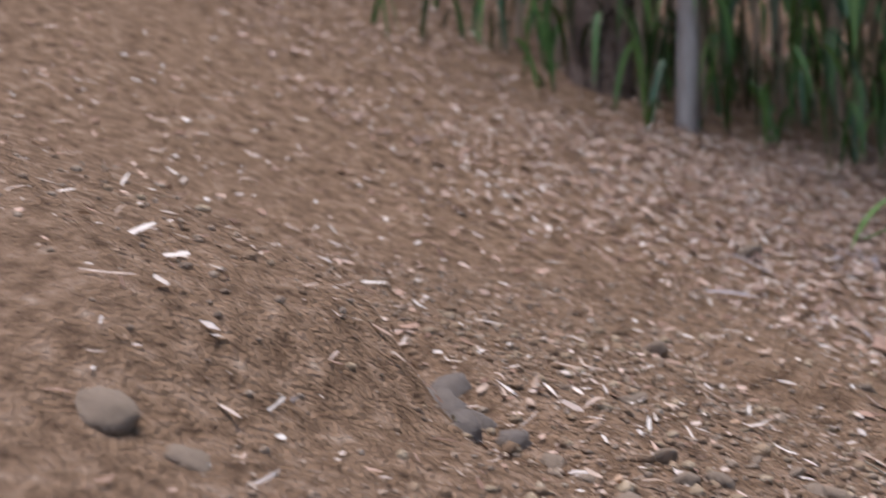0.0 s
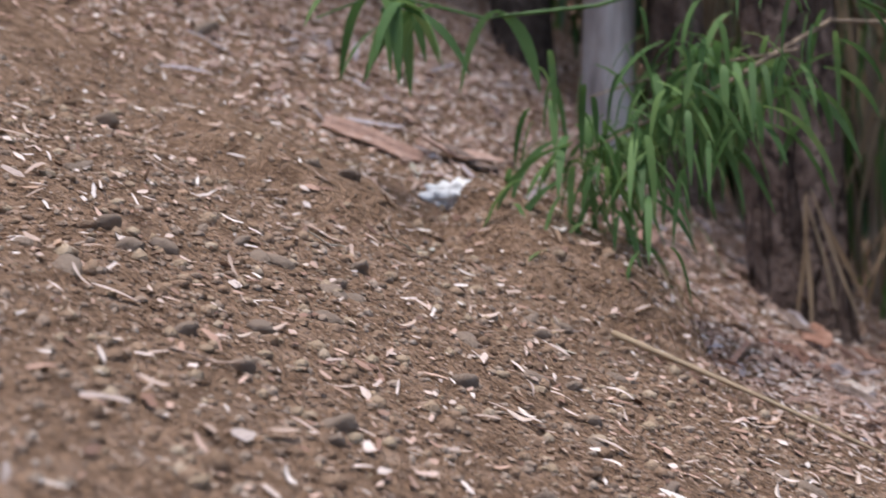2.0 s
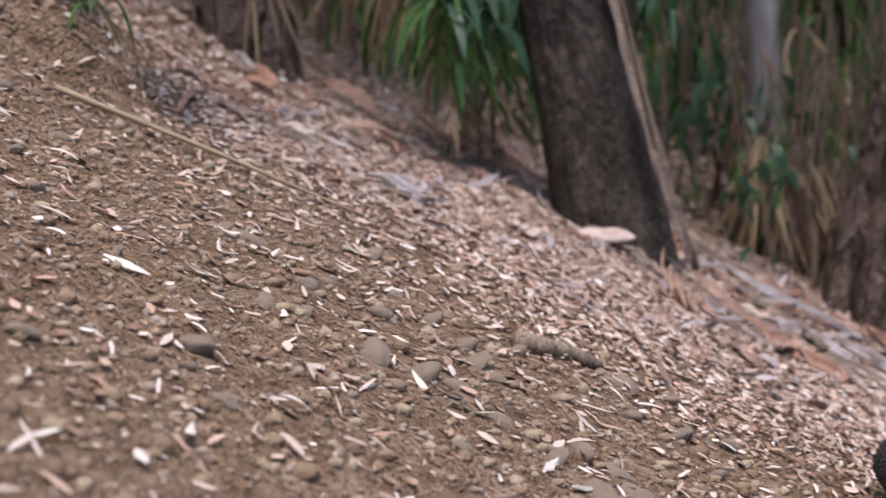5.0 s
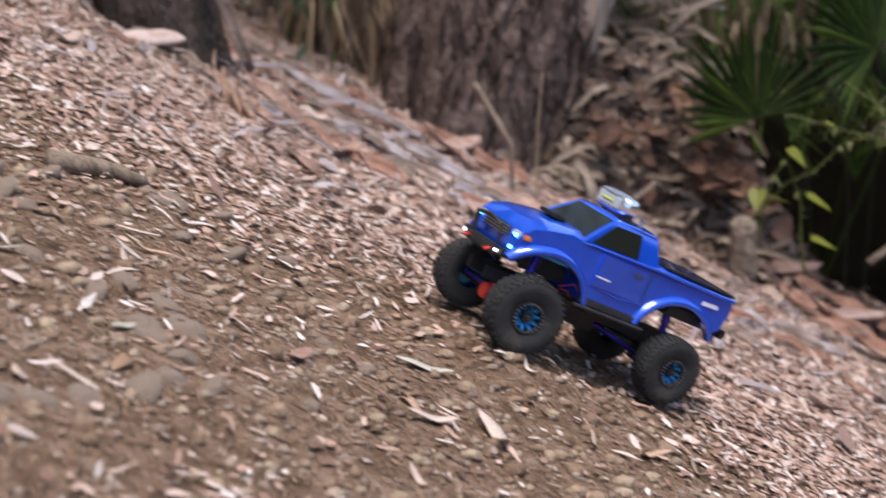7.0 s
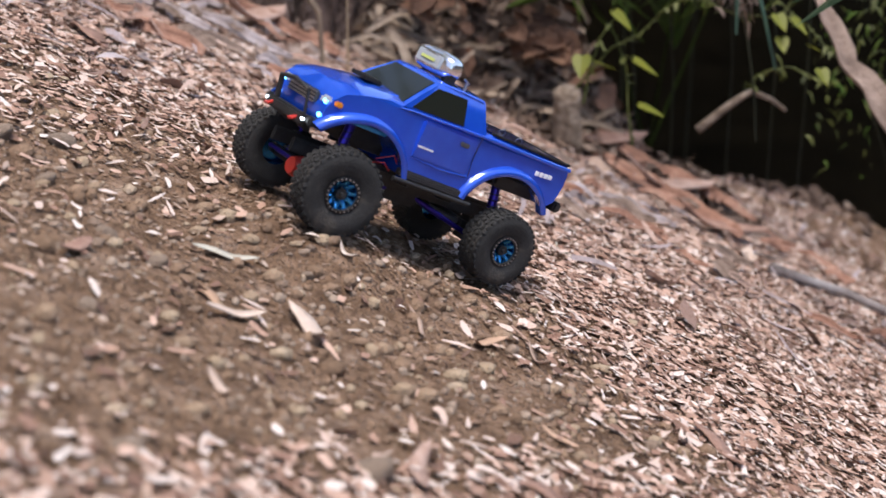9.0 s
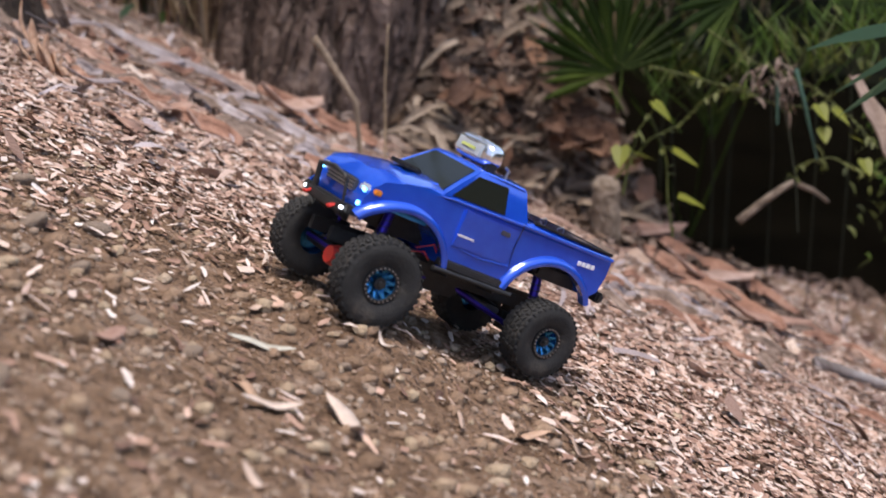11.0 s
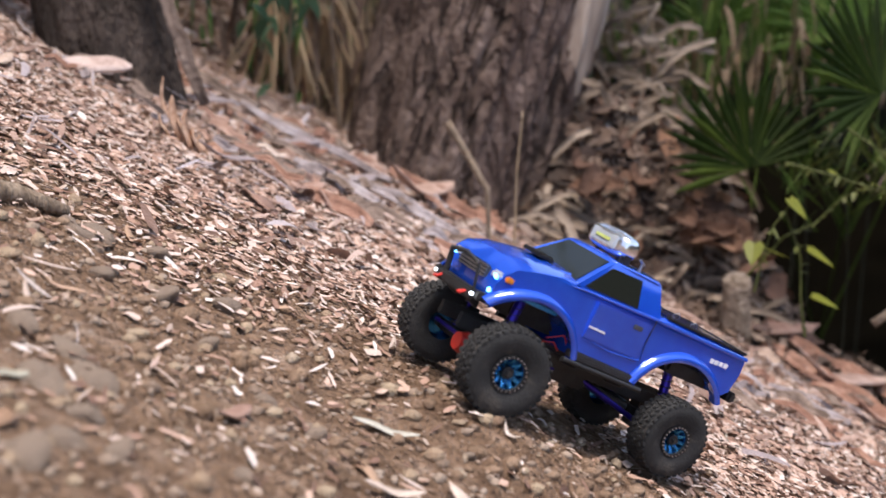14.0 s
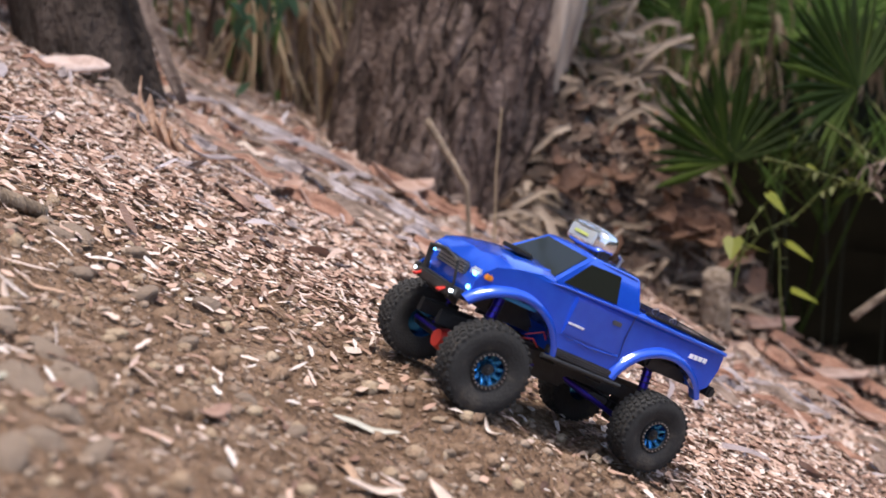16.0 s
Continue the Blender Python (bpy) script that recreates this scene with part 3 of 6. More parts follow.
def lay(me, x, y, turn, name="fallen_leaf", lift=0.006, roll=0.0, scale=1.0):
    """Lay a piece on the slope."""
    n = Vector(ground_n(np.array(x), np.array(y)))
    q = n.to_track_quat("Z", "Y").to_matrix().to_4x4()
    ob = new(name, me)
    ob.parent = ground
    ob.matrix_world = Matrix.Translation((x, y, float(ground_z(x, y)) + lift)) @ q @ pose(0, 0, 0, roll, 0, turn) @ Matrix.Diagonal((scale, scale, scale, 1))
    return ob


rs = random.Random(77)
for k in range(250):
    x = rs.uniform(-2.6, 1.0)
    y = rs.uniform(0.9, 2.9) - 0.25 * x * (x < 0) * rs.random()
    me = leaf_shapes[rs.choice((0, 0, 1, 2, 2, 3, 4, 5, 5, 6, 7))]
    if (y < 1.6 and x > -1.3 and k % 3) or (0.2 < x < 0.6 and 2.2 < y < 2.8):
        continue
    lay(me, x, y, rs.uniform(0, 360), "fallen_leaf", 0.008, rs.uniform(-20, 20), rs.uniform(0.55, 1.25))
flake_shapes = [leaf_mesh(0.22, 0.05, 0.12, 0.25, M_FLAKE, 0.004), leaf_mesh(0.16, 0.06, -0.15, -0.2, M_FLAKE, 0.004), leaf_mesh(0.34, 0.055, 0.22, 0.3, M_FLAKE, 0.005), leaf_mesh(0.14, 0.035, 0.3, 0.5, M_LEAF1, 0.003),
                leaf_mesh(0.30, 0.03, 0.10, 0.4, M_LILAC, 0.004)]
for x, y, k, turn, lift, sc in ((-1.52, 4.0, 1, 130, 0.04, 1.3), (-1.77, 3.85, 1, 100, 0.04, 1.0), (-1.35, 4.3, 2, -50, 0.09, 1.2), (-1.06, 4.35, 2, -60, 0.08, 1.2), (-0.36, 3.21, 1, 20, 0.02, 0.9), (-0.30, 3.6, 0, 150, 0.03, 1.0),
                                (-0.02, 4.45, 2, -35, 0.05, 1.2), (0.03, 3.54, 1, 0, 0.04, 0.8), (0.19, 3.83, 0, -20, 0.03, 1.0), (-0.62, 4.28, 4, -40, 0.04, 1.2), (-0.38, 4.31, 4, -35, 0.03, 1.5), (-0.2, 4.1, 4, -30, 0.03, 1.3),
                                (-0.45, 3.6, 4, -45, 0.03, 0.8), (1.02, 4.65, 2, -48, 0.07, 1.3), (1.18, 4.35, 2, -62, 0.06, 1.2), (1.25, 4.05, 2, -70, 0.04, 1.0), (0.55, 4.6, 0, 15, 0.05, 1.0), (0.70, 4.2, 1, 70, 0.04, 0.9),
                                (0.95, 3.7, 3, 30, 0.03, 1.0), (0.40, 4.0, 3, 200, 0.03, 0.9), (0.32, 3.3, 3, -20, 0.02, 1.3), (0.25, 3.0, 1, 45, 0.02, 0.9), (-1.2, 3.3, 3, 80, 0.03, 1.0), (-2.25, 3.6, 0, 10, 0.03, 1.4),
                                (-2.6, 3.2, 0, -20, 0.03, 1.4), (-0.95, 3.5, 3, -20, 0.02, 0.9), (0.05, 1.83, 3, 10, 0.012, 0.8), (-0.05, 1.78, 3, 100, 0.012, 0.6), (-0.23, 1.80, 0, -28, 0.012, 0.4), (0.3, 1.5, 1, 50, 0.012, 0.5),
                                (0.62, 1.9, 0, 10, 0.012, 0.6), (0.15, 1.45, 2, 160, 0.012, 0.4)):
    lay(flake_shapes[k], x, y, turn, "bark_flake", lift, 0, sc)


def strip_mesh(pts, width, mat, thick=0.006, name="bark_strip", hollow=0.25):
    """A long curled strip of shed bark through a few points, widest in the middle."""
    p = [Vector(q) for q in pts]
    fine = [p[i].lerp(p[i + 1], k / 6) for i in range(len(p) - 1) for k in range(6)] + [p[-1]]
    bm = bmesh.new()
    top, bot = [], []
    for i, c in enumerate(fine):
        u = i / (len(fine) - 1)
        d = (fine[min(i + 1, len(fine) - 1)] - fine[max(i - 1, 0)]).normalized()
        side = d.cross(Vector((0.15, -0.75, 0.65))).normalized()
        up = side.cross(d)
        w = width * (0.25 + 0.75 * math.sin(math.pi * (0.08 + 0.84 * u)) ** 0.7) * (1 + 0.45 * noise.noise(c * 16))
        c = c + side * (0.35 * width * noise.noise(c * 11)) + up * (0.25 * width * abs(noise.noise(c * 13)))
        rows = [c + side * (w * e) + up * (hollow * w * (4 * e * e) + 0.10 * w * noise.noise(c * 14 + Vector((e * 3, 0, 0)))) for e in (-0.5, -0.25, 0, 0.25, 0.5)]
        top.append([bm.verts.new(q) for q in rows])
        bot.append([bm.verts.new(q - up * thick) for q in rows])
    for a, b, c, d in zip(top, top[1:], bot, bot[1:]):
        for j in range(4):
            bm.faces.new((a[j], a[j + 1], b[j + 1], b[j]))
            bm.faces.new((c[j], d[j], d[j + 1], c[j + 1]))
        bm.faces.new((a[0], b[0], d[0], c[0]))
        bm.faces.new((a[4], c[4], d[4], b[4]))
    bm.faces.new(top[0] + bot[0][::-1])
    bm.faces.new(top[-1][::-1] + bot[-1])
    return bm


def ground_strip(label, pts, width, mat, lift=0.02, hollow=0.25):
    """A bark strip that lies along the slope through plan points (x, y)."""
    bm = strip_mesh([(x, y, float(ground_z(x, y)) + lift) for x, y in pts], width, mat, hollow=hollow)
    return put("bark_strip", bm, mat, label=label, category="bark")


M_RUSSET = material("russet_bark", [(0.0, (0.12, 0.055, 0.035)), (0.5, (0.26, 0.13, 0.085)), (1.0, (0.42, 0.26, 0.19))], scale=14, rough=0.8, bump=0.5, bump_scale=60, stretch=(1, 1, 1))
M_DULL = material("dull_bark_strip", [(0.0, (0.09, 0.06, 0.045)), (0.5, (0.19, 0.135, 0.105)), (1.0, (0.31, 0.23, 0.185))], scale=14, rough=0.85, bump=0.6, bump_scale=60)
M_GREYBARK = material("lilac_grey_bark", [(0.0, (0.15, 0.115, 0.105)), (0.5, (0.29, 0.24, 0.235)), (1.0, (0.46, 0.41, 0.41))], scale=14, rough=0.8, bump=0.5, bump_scale=60)
ground_strip("red-brown curled bark strip beside the stump", ((0.95, 4.45), (1.08, 4.35), (1.20, 4.18), (1.28, 4.0)), 0.05, M_RUSSET, 0.03)
ground_strip("red-brown bark strip on the bank above the pond", ((1.02, 4.72), (1.16, 4.60), (1.34, 4.40)), 0.042, M_RUSSET, 0.05)
ground_strip("brown bark strip with a curled edge near the pond", ((1.20, 4.60), (1.33, 4.47), (1.42, 4.30)), 0.035, M_RUSSET, 0.06)
ground_strip("pale lilac bark strip on the litter", ((-0.55, 4.50), (-0.42, 4.42), (-0.24, 4.40), (-0.12, 4.36)), 0.024, M_GREYBARK, 0.035)
ground_strip("grey bark strip lying below the slanting trunk", ((-0.36, 4.02), (-0.24, 3.96), (-0.14, 3.86)), 0.03, M_GREYBARK, 0.03)
ground_strip("lilac bark strip half buried in litter", ((-0.22, 4.10), (-0.08, 4.02), (0.06, 3.96)), 0.028, M_GREYBARK, 0.03)
ground_strip("broad pinkish-brown bark strip by the big trunk", ((-0.13, 4.62), (-0.02, 4.54), (0.10, 4.48), (0.20, 4.40)), 0.042, M_RUSSET, 0.03, 0.4)
ground_strip("orange-brown bark flake on the litter", ((-0.30, 3.62), (-0.22, 3.60), (-0.14, 3.56)), 0.04, M_RUSSET, 0.02)
ground_strip("large pale pink bark flake on the litter", ((0.12, 3.74), (0.21, 3.72), (0.30, 3.66)), 0.09, M_FLAKE, 0.02, 0.1)
ground_strip("orange-brown bark flake above the litter", ((0.0, 3.66), (0.05, 3.64), (0.10, 3.60)), 0.035, M_RUSSET, 0.03)
ground_strip("long pinkish bark strip by a dry grass tuft", ((-1.52, 4.66), (-1.36, 4.50), (-1.20, 4.38)), 0.075, M_FLAKE, 0.05)
ground_strip("broad pink bark flake lying on the slope", ((-1.92, 4.62), (-1.80, 4.50), (-1.68, 4.46)), 0.07, M_FLAKE, 0.03, 0.1)
ground_strip("reddish bark slab on the upper slope", ((-2.80, 2.81), (-2.70, 2.90), (-2.60, 2.99)), 0.055, M_FLAKE, 0.02, 0.2)
ground_strip("rust-red bark piece on the bank", ((-1.92, 3.98), (-1.84, 3.86), (-1.78, 3.78)), 0.06, M_RUSSET, 0.03)


# curled bark strips of all sizes under the trees, on the bank and by the pond
rs = random.Random(515)
for k in range(230):
    zone = ((-0.95, 0.40, 3.65, 4.75), (-0.95, 0.40, 3.65, 4.75), (-2.6, -1.2, 3.1, 4.7), (0.45, 1.6, 3.3, 4.6))[k % 4]
    x, y = rs.uniform(zone[0], zone[1]), rs.uniform(zone[2], zone[3])
    a, l = rs.gauss(-0.5, 0.7), rs.uniform(0.05, 0.18) * (1 if k % 7 else 1.3)
    dx, dy, bow = math.cos(a) * l / 2, math.sin(a) * l / 2, rs.uniform(-0.2, 0.2) * l
    lift = rs.uniform(0.008, 0.035)
    pts = [(x + dx * u - dy * bow / l * (1 - u * u), y + dy * u + dx * bow / l * (1 - u * u)) for u in (-1, -0.35, 0.35, 1)]
    mat = (M_RUSSET, M_GREYBARK, M_FLAKE, M_DULL, M_LEAF1 if l < 0.09 else M_DULL)[rs.randrange(5)]
    put("bark_flake", strip_mesh([(px, py, float(ground_z(px, py)) + lift + 0.012 * (i % 2)) for i, (px, py) in enumerate(pts)], rs.uniform(0.010, 0.026), mat, 0.002, hollow=rs.uniform(0.1, 0.5)), mat, ground)


# ---- trees ----
def trunk_mesh(base, top, r0, r1, flare, seed, rings=70, seg=56, rough=0.05, ridges=9, oval=1.0, swell=0.0, splits=()):
    """A leaning, tapered trunk with ridged bark, deep splits and a flared foot."""
    rs = random.Random(seed)
    ph = [rs.random() * 6.28 for _ in range(12)]
    base, top = Vector(base), Vector(top)
    ax = top - base
    v, q = [], []
    for i in range(rings):
        s = (i / (rings - 1)) ** 1.25
        c = base + ax * s + Vector((0.03 * math.sin(3 * s + ph[0]), 0.03 * math.sin(4 * s + ph[1]), 0)) * ax.length * 0.25 * s
        r = r0 + (r1 - r0) * s
        h = s * ax.length
        r *= (1 + flare * math.exp(-h / 0.16)) * (1 + swell * (min(1, max(0, (h - 0.12) / 0.6)) - 1))
        for j in range(seg):
            a = 6.2832 * j / seg
            p = Vector((math.cos(a) * 2.2, math.sin(a) * 2.2, h * 1.3 + seed))
            d = noise.noise(p * 1.6) * rough * 1.2 + noise.noise(Vector((p.x * 4, p.y * 4, p.z * 1.6))) * rough * 0.8
            crack = abs(noise.noise(Vector((p.x * 3.2, p.y * 3.2, p.z * 1.1 + 9))))
            d -= rough * 0.9 * max(0, 1 - crack * 9)
            d += flare * 0.25 * math.exp(-h / 0.13) * math.sin(ridges * 0.5 * a + ph[2])
            for pts, w, deep in splits:
                if pts[0][1] < h < pts[-1][1]:
                    k = next(i for i in range(len(pts) - 1) if h <= pts[i + 1][1])
                    t = (h - pts[k][1]) / (pts[k + 1][1] - pts[k][1])
                    ac = radians(pts[k][0] + (pts[k + 1][0] - pts[k][0]) * t) + 0.05 * noise.noise(Vector((h * 9, seed, 0)))
                    ww = w * (0.6 + 0.8 * abs(noise.noise(Vector((h * 6, 2.0, seed)))))
                    e = (a - ac + math.pi) % 6.28319 - math.pi
                    d -= deep * math.exp(-(e / ww) ** 2) * min(1, 8 * (h - pts[0][1]), 8 * (pts[-1][1] - h))
            rr = r * (1 + d)
            v.append((c.x + rr * math.cos(a), c.y + rr * oval * math.sin(a), c.z))
    for i in range(rings - 1):
        for j in range(seg):
            k, m = i * seg + j, i * seg + (j + 1) % seg
            q.append((k, m, m + seg, k + seg))
    return v, q


M_PEEL = material("peeled_wood", [(0.0, (0.17, 0.115, 0.085)), (0.45, (0.31, 0.235, 0.18)), (1.0, (0.50, 0.42, 0.35))], scale=10, rough=0.85, bump=0.4, bump_scale=40, stretch=(1.6, 1.6, 0.3))

M_INNER = material("inner_bark", [(0.0, (0.04, 0.026, 0.021)), (0.45, (0.115, 0.078, 0.064)), (1.0, (0.22, 0.16, 0.135))], scale=10, detail=14, rough=0.95, bump=1.0, bump_scale=34, stretch=(1.3, 1.3, 0.6), spec=0.2, cracks=0.5, crack_scale=5.0)


def tree(name_label, base, top, r0, r1, flare, seed, mat, rough=0.05, limbs=2, rings=70, swell=0.0, seg=56, crown=0, splits=(), peels=()):
    root = tagged(new("tree"), name_label, "tree")
    z = float(ground_z(base[0], base[1]))
    b = (base[0], base[1], z - 0.12 - r0 * 0.6)
    v, q = trunk_mesh(b, top, r0, r1, flare, seed, rough=rough, rings=rings, swell=swell, seg=seg, splits=splits)
    raw("trunk", v, q, mat, parent=root)
    for a0, a1, h0, h1, pm, note in peels:
        pv, pq, ids = [], [], {}
        length = (Vector(top) - Vector(b)).length
        for i in range(rings):
            h = (i / (rings - 1)) ** 1.25 * length
            if h0 <= h <= h1:
                grow = min(1, (h - h0) / 0.25) ** 0.6
                mid, half = (a0 + a1) / 2 + 6 * (1 - grow), (a1 - a0) / 2 * grow + 3 * noise.noise(Vector((h * 11, a0, 0)))
                half2 = (a1 - a0) / 2 * grow + 3 * noise.noise(Vector((h * 13, a1, 4)))
                for j in range(seg):
                    if mid - half < 360 * j / seg < mid + half2:
                        p = Vector(v[i * seg + j])
                        c = Vector(b).lerp(Vector(top), h / length)
                        ids[i, j] = len(pv)
                        pv.append(tuple(p + (p - c).normalized() * 0.003))
        pq = [(ids[i, j], ids[i, j + 1], ids[i + 1, j + 1], ids[i + 1, j]) for i, j in ids if all(k in ids for k in ((i, j + 1), (i + 1, j + 1), (i + 1, j)))]
        raw("peeled_patch", pv, pq, pm, parent=root, label=note)
    rs = random.Random(seed + 5)
    for k in range(limbs):
        s = 0.7 + 0.25 * k / max(1, limbs)
        p = Vector(b).lerp(Vector(top), s)
        a = rs.random() * 6.28
        e = p + Vector((math.cos(a) * 0.9, math.sin(a) * 0.9, 1.1))
        v, q = trunk_mesh(p, e, r1 * 0.55, r1 * 0.25, 0, seed + k + 20, rings=14, seg=14, rough=0.04)
        raw("limb", v, q, mat, parent=root)
    # Unseen leaf crown, added to keep sun and sky off the background.
    if crown:
        c = Vector(top) + Vector((0, 0, 0.9))
        v, f = hanging((0, 0, 0), crown, (0.14, 0.30), (0.03, 0.06), seed + 60, 1.0, 0.45, 3)
        v = np.asarray(v) * np.array([1.45, 1.0, 1.0]) + np.array(c)
        v = np.asarray(v)
        v[:, 2] = np.where(v[:, 2] < top[2] - 0.2, 2 * (top[2] - 0.2) - v[:, 2], v[:, 2])
        raw("crown", v, f, M_TEAL, parent=root)
    return root


# ---- plants ----
def blades(center, n, length, width, seed, spread=0.5, droop=1.0, lean=(0, 0), rise=0.8, segs=7, fan=6.283, start=0.0):
    """Vertices and quads of arching strap leaves that rise from a foot and hang over."""
    rs = np.random.RandomState(seed)
    ang = start + rs.rand(n) * fan
    L = length[0] + (length[1] - length[0]) * rs.rand(n)
    W = width[0] + (width[1] - width[0]) * rs.rand(n)
    up = rise * (0.5 + rs.rand(n) * 0.8)
    d = np.stack([np.cos(ang) + lean[0], np.sin(ang) + lean[1]], -1) * (spread * (0.4 + rs.rand(n)))[:, None]
    side = np.stack([-np.sin(ang), np.cos(ang), rs.normal(0, 0.4, n)], -1)
    c = np.asarray(center, float) + np.concatenate([rs.normal(0, 0.05, (n, 2)), np.zeros((n, 1))], 1)
    V = np.zeros((n, segs + 1, 2, 3))
    for k in range(segs + 1):
        s = k / segs
        p = np.zeros((n, 3))
        p[:, :2] = c[:, :2] + d * (L * s)[:, None]
        p[:, 2] = c[:, 2] + L * (up * s - droop * (up + 0.45) * s ** 2.2)
        w = W * (0.35 + 1.3 * s) if s < 0.5 else W * max(0.03, (1 - s) * 2.0)
        V[:, k, 0] = p - side * (w / 2)[:, None]
        V[:, k, 1] = p + side * (w / 2)[:, None]
    m = 2 * (segs + 1)
    base = np.arange(n)[:, None] * m
    F = np.concatenate([base + np.array([2 * k, 2 * k + 1, 2 * k + 3, 2 * k + 2]) for k in range(segs)], 0)
    return V.reshape(-1, 3), F


def hanging(center, n, length, width, seed, radius=0.3, height=0.3, segs=6, out_by=(0.15, 0.3), fall=0.85):
    """Long leaves that hang down from a spray above."""
    rs = np.random.RandomState(seed)
    c = np.asarray(center, float) + rs.normal(0, 1, (n, 3)) * np.array([radius, radius, height])
    ang = rs.rand(n) * 6.283
    L = length[0] + (length[1] - length[0]) * rs.rand(n)
    W = width[0] + (width[1] - width[0]) * rs.rand(n)
    out = np.stack([np.cos(ang), np.sin(ang), np.zeros(n)], -1) * (out_by[0] + out_by[1] * rs.rand(n))[:, None]
    side = np.stack([-np.sin(ang), np.cos(ang), np.zeros(n)], -1)
    side = side * np.cos(ang * 3)[:, None] + np.stack([np.cos(ang), np.sin(ang), np.zeros(n)], -1) * np.sin(ang * 3)[:, None]
    V = np.zeros((n, segs + 1, 2, 3))
    for k in range(segs + 1):
        s = k / segs
        p = c + out * (L * s * (1.15 - 0.35 * s))[:, None]
        p[:, 2] += L * (0.07 * math.sin(s * 3.1) - fall * s ** 1.3)
        w = W * max(0.05, math.sin(math.pi * min(1, 0.12 + 0.88 * s)) ** 0.7)
        V[:, k, 0] = p - side * (w / 2)[:, None]
        V[:, k, 1] = p + side * (w / 2)[:, None]
    m = 2 * (segs + 1)
    base = np.arange(n)[:, None] * m
    F = np.concatenate([base + np.array([2 * k, 2 * k + 1, 2 * k + 3, 2 * k + 2]) for k in range(segs)], 0)
    return V.reshape(-1, 3), F


def stalk(points, r, seg=7):
    """A thin bent stem through a few points."""
    v, q = [], []
    pts = [Vector(p) for p in points]
    fine = []
    for i in range(len(pts) - 1):
        for k in range(5):
            fine.append(pts[i].lerp(pts[i + 1], k / 5))
    fine.append(pts[-1])
    for i, p in enumerate(fine):
        d = (fine[min(i + 1, len(fine) - 1)] - fine[max(i - 1, 0)]).normalized()
        a = d.orthogonal().normalized()
        b = d.cross(a)
        rr = r * (1 - 0.6 * i / len(fine))
        for j in range(seg):
            t = 6.2832 * j / seg
            v.append(p + a * (rr * math.cos(t)) + b * (rr * math.sin(t)))
    for i in range(len(fine) - 1):
        for j in range(seg):
            k, m = i * seg + j, i * seg + (j + 1) % seg
            q.append((k, m, m + seg, k + seg))
    return [tuple(p) for p in v], q


def shrub(label, category, leaf_sets, stems=(), stem_mat=None):
    """A plant: leaf masses and stems under one foot."""
    root = tagged(new("plant"), label, category)
    for (v, f), m in leaf_sets:
        raw("foliage", v, f, m, parent=root)
    for pts, r in stems:
        v, f = stalk(pts, r)
        raw("stem", v, f, stem_mat or M_WOOD, parent=root)
    return root


def gz(x, y):
    return float(ground_z(x, y))


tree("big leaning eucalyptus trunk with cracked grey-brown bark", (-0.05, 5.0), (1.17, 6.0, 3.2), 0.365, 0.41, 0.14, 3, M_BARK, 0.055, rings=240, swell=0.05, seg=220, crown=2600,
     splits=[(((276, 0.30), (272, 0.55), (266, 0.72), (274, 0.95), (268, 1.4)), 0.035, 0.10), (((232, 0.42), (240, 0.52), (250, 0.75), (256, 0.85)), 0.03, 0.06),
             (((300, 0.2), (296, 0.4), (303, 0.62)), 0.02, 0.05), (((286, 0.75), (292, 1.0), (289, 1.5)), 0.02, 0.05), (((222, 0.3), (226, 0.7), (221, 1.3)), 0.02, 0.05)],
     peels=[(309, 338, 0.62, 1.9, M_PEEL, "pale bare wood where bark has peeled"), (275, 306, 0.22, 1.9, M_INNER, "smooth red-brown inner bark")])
tree("dark slanting eucalyptus trunk with scaly bark", (-0.80, 4.15), (-1.63, 4.9, 3.0), 0.172, 0.115, 0.25, 7, M_BARKDARK, 0.06, rings=130, seg=80, crown=1000)
put("bark_strip", strip_mesh(((-0.60, 4.08, gz(-0.60, 4.08) + 0.05), (-0.70, 4.11, -0.30), (-0.83, 4.22, 0.10), (-0.98, 4.36, 0.60), (-1.2, 4.55, 1.3)), 0.048, M_DULL, 0.006, hollow=0.4), M_DULL,
    label="long loose strip of pinkish bark hanging along the slanting trunk", category="bark")
tree("thin pale eucalyptus trunk behind the larger trees", (-0.54, 5.95), (-0.62, 6.15, 3.4), 0.068, 0.06, 0.1, 12, M_BARKPALE, 0.04, crown=1000)
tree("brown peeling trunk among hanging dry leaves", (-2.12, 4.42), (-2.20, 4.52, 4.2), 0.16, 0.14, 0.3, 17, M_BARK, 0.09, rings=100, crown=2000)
tree("pale grey eucalyptus trunk behind strappy foliage", (-2.97, 4.66), (-2.88, 4.86, 5.0), 0.095, 0.09, 0.15, 23, M_BARKPALE, 0.05, rings=100, crown=2400)
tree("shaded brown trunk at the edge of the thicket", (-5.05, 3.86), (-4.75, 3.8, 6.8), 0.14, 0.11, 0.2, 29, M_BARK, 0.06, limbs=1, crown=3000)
tree("thin pale trunk at the edge of the thicket", (-4.62, 3.95), (-4.35, 3.9, 6.8), 0.045, 0.04, 0.2, 31, M_BARKPALE, 0.05, limbs=1, crown=2000)
tree("dark leaning trunk in the thicket", (-3.42, 4.85), (-3.72, 4.95, 5.0), 0.12, 0.10, 0.2, 37, M_BARKDARK, 0.05, limbs=1, crown=2000)

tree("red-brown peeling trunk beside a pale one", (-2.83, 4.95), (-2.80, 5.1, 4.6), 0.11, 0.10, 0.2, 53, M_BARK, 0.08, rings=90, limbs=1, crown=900)
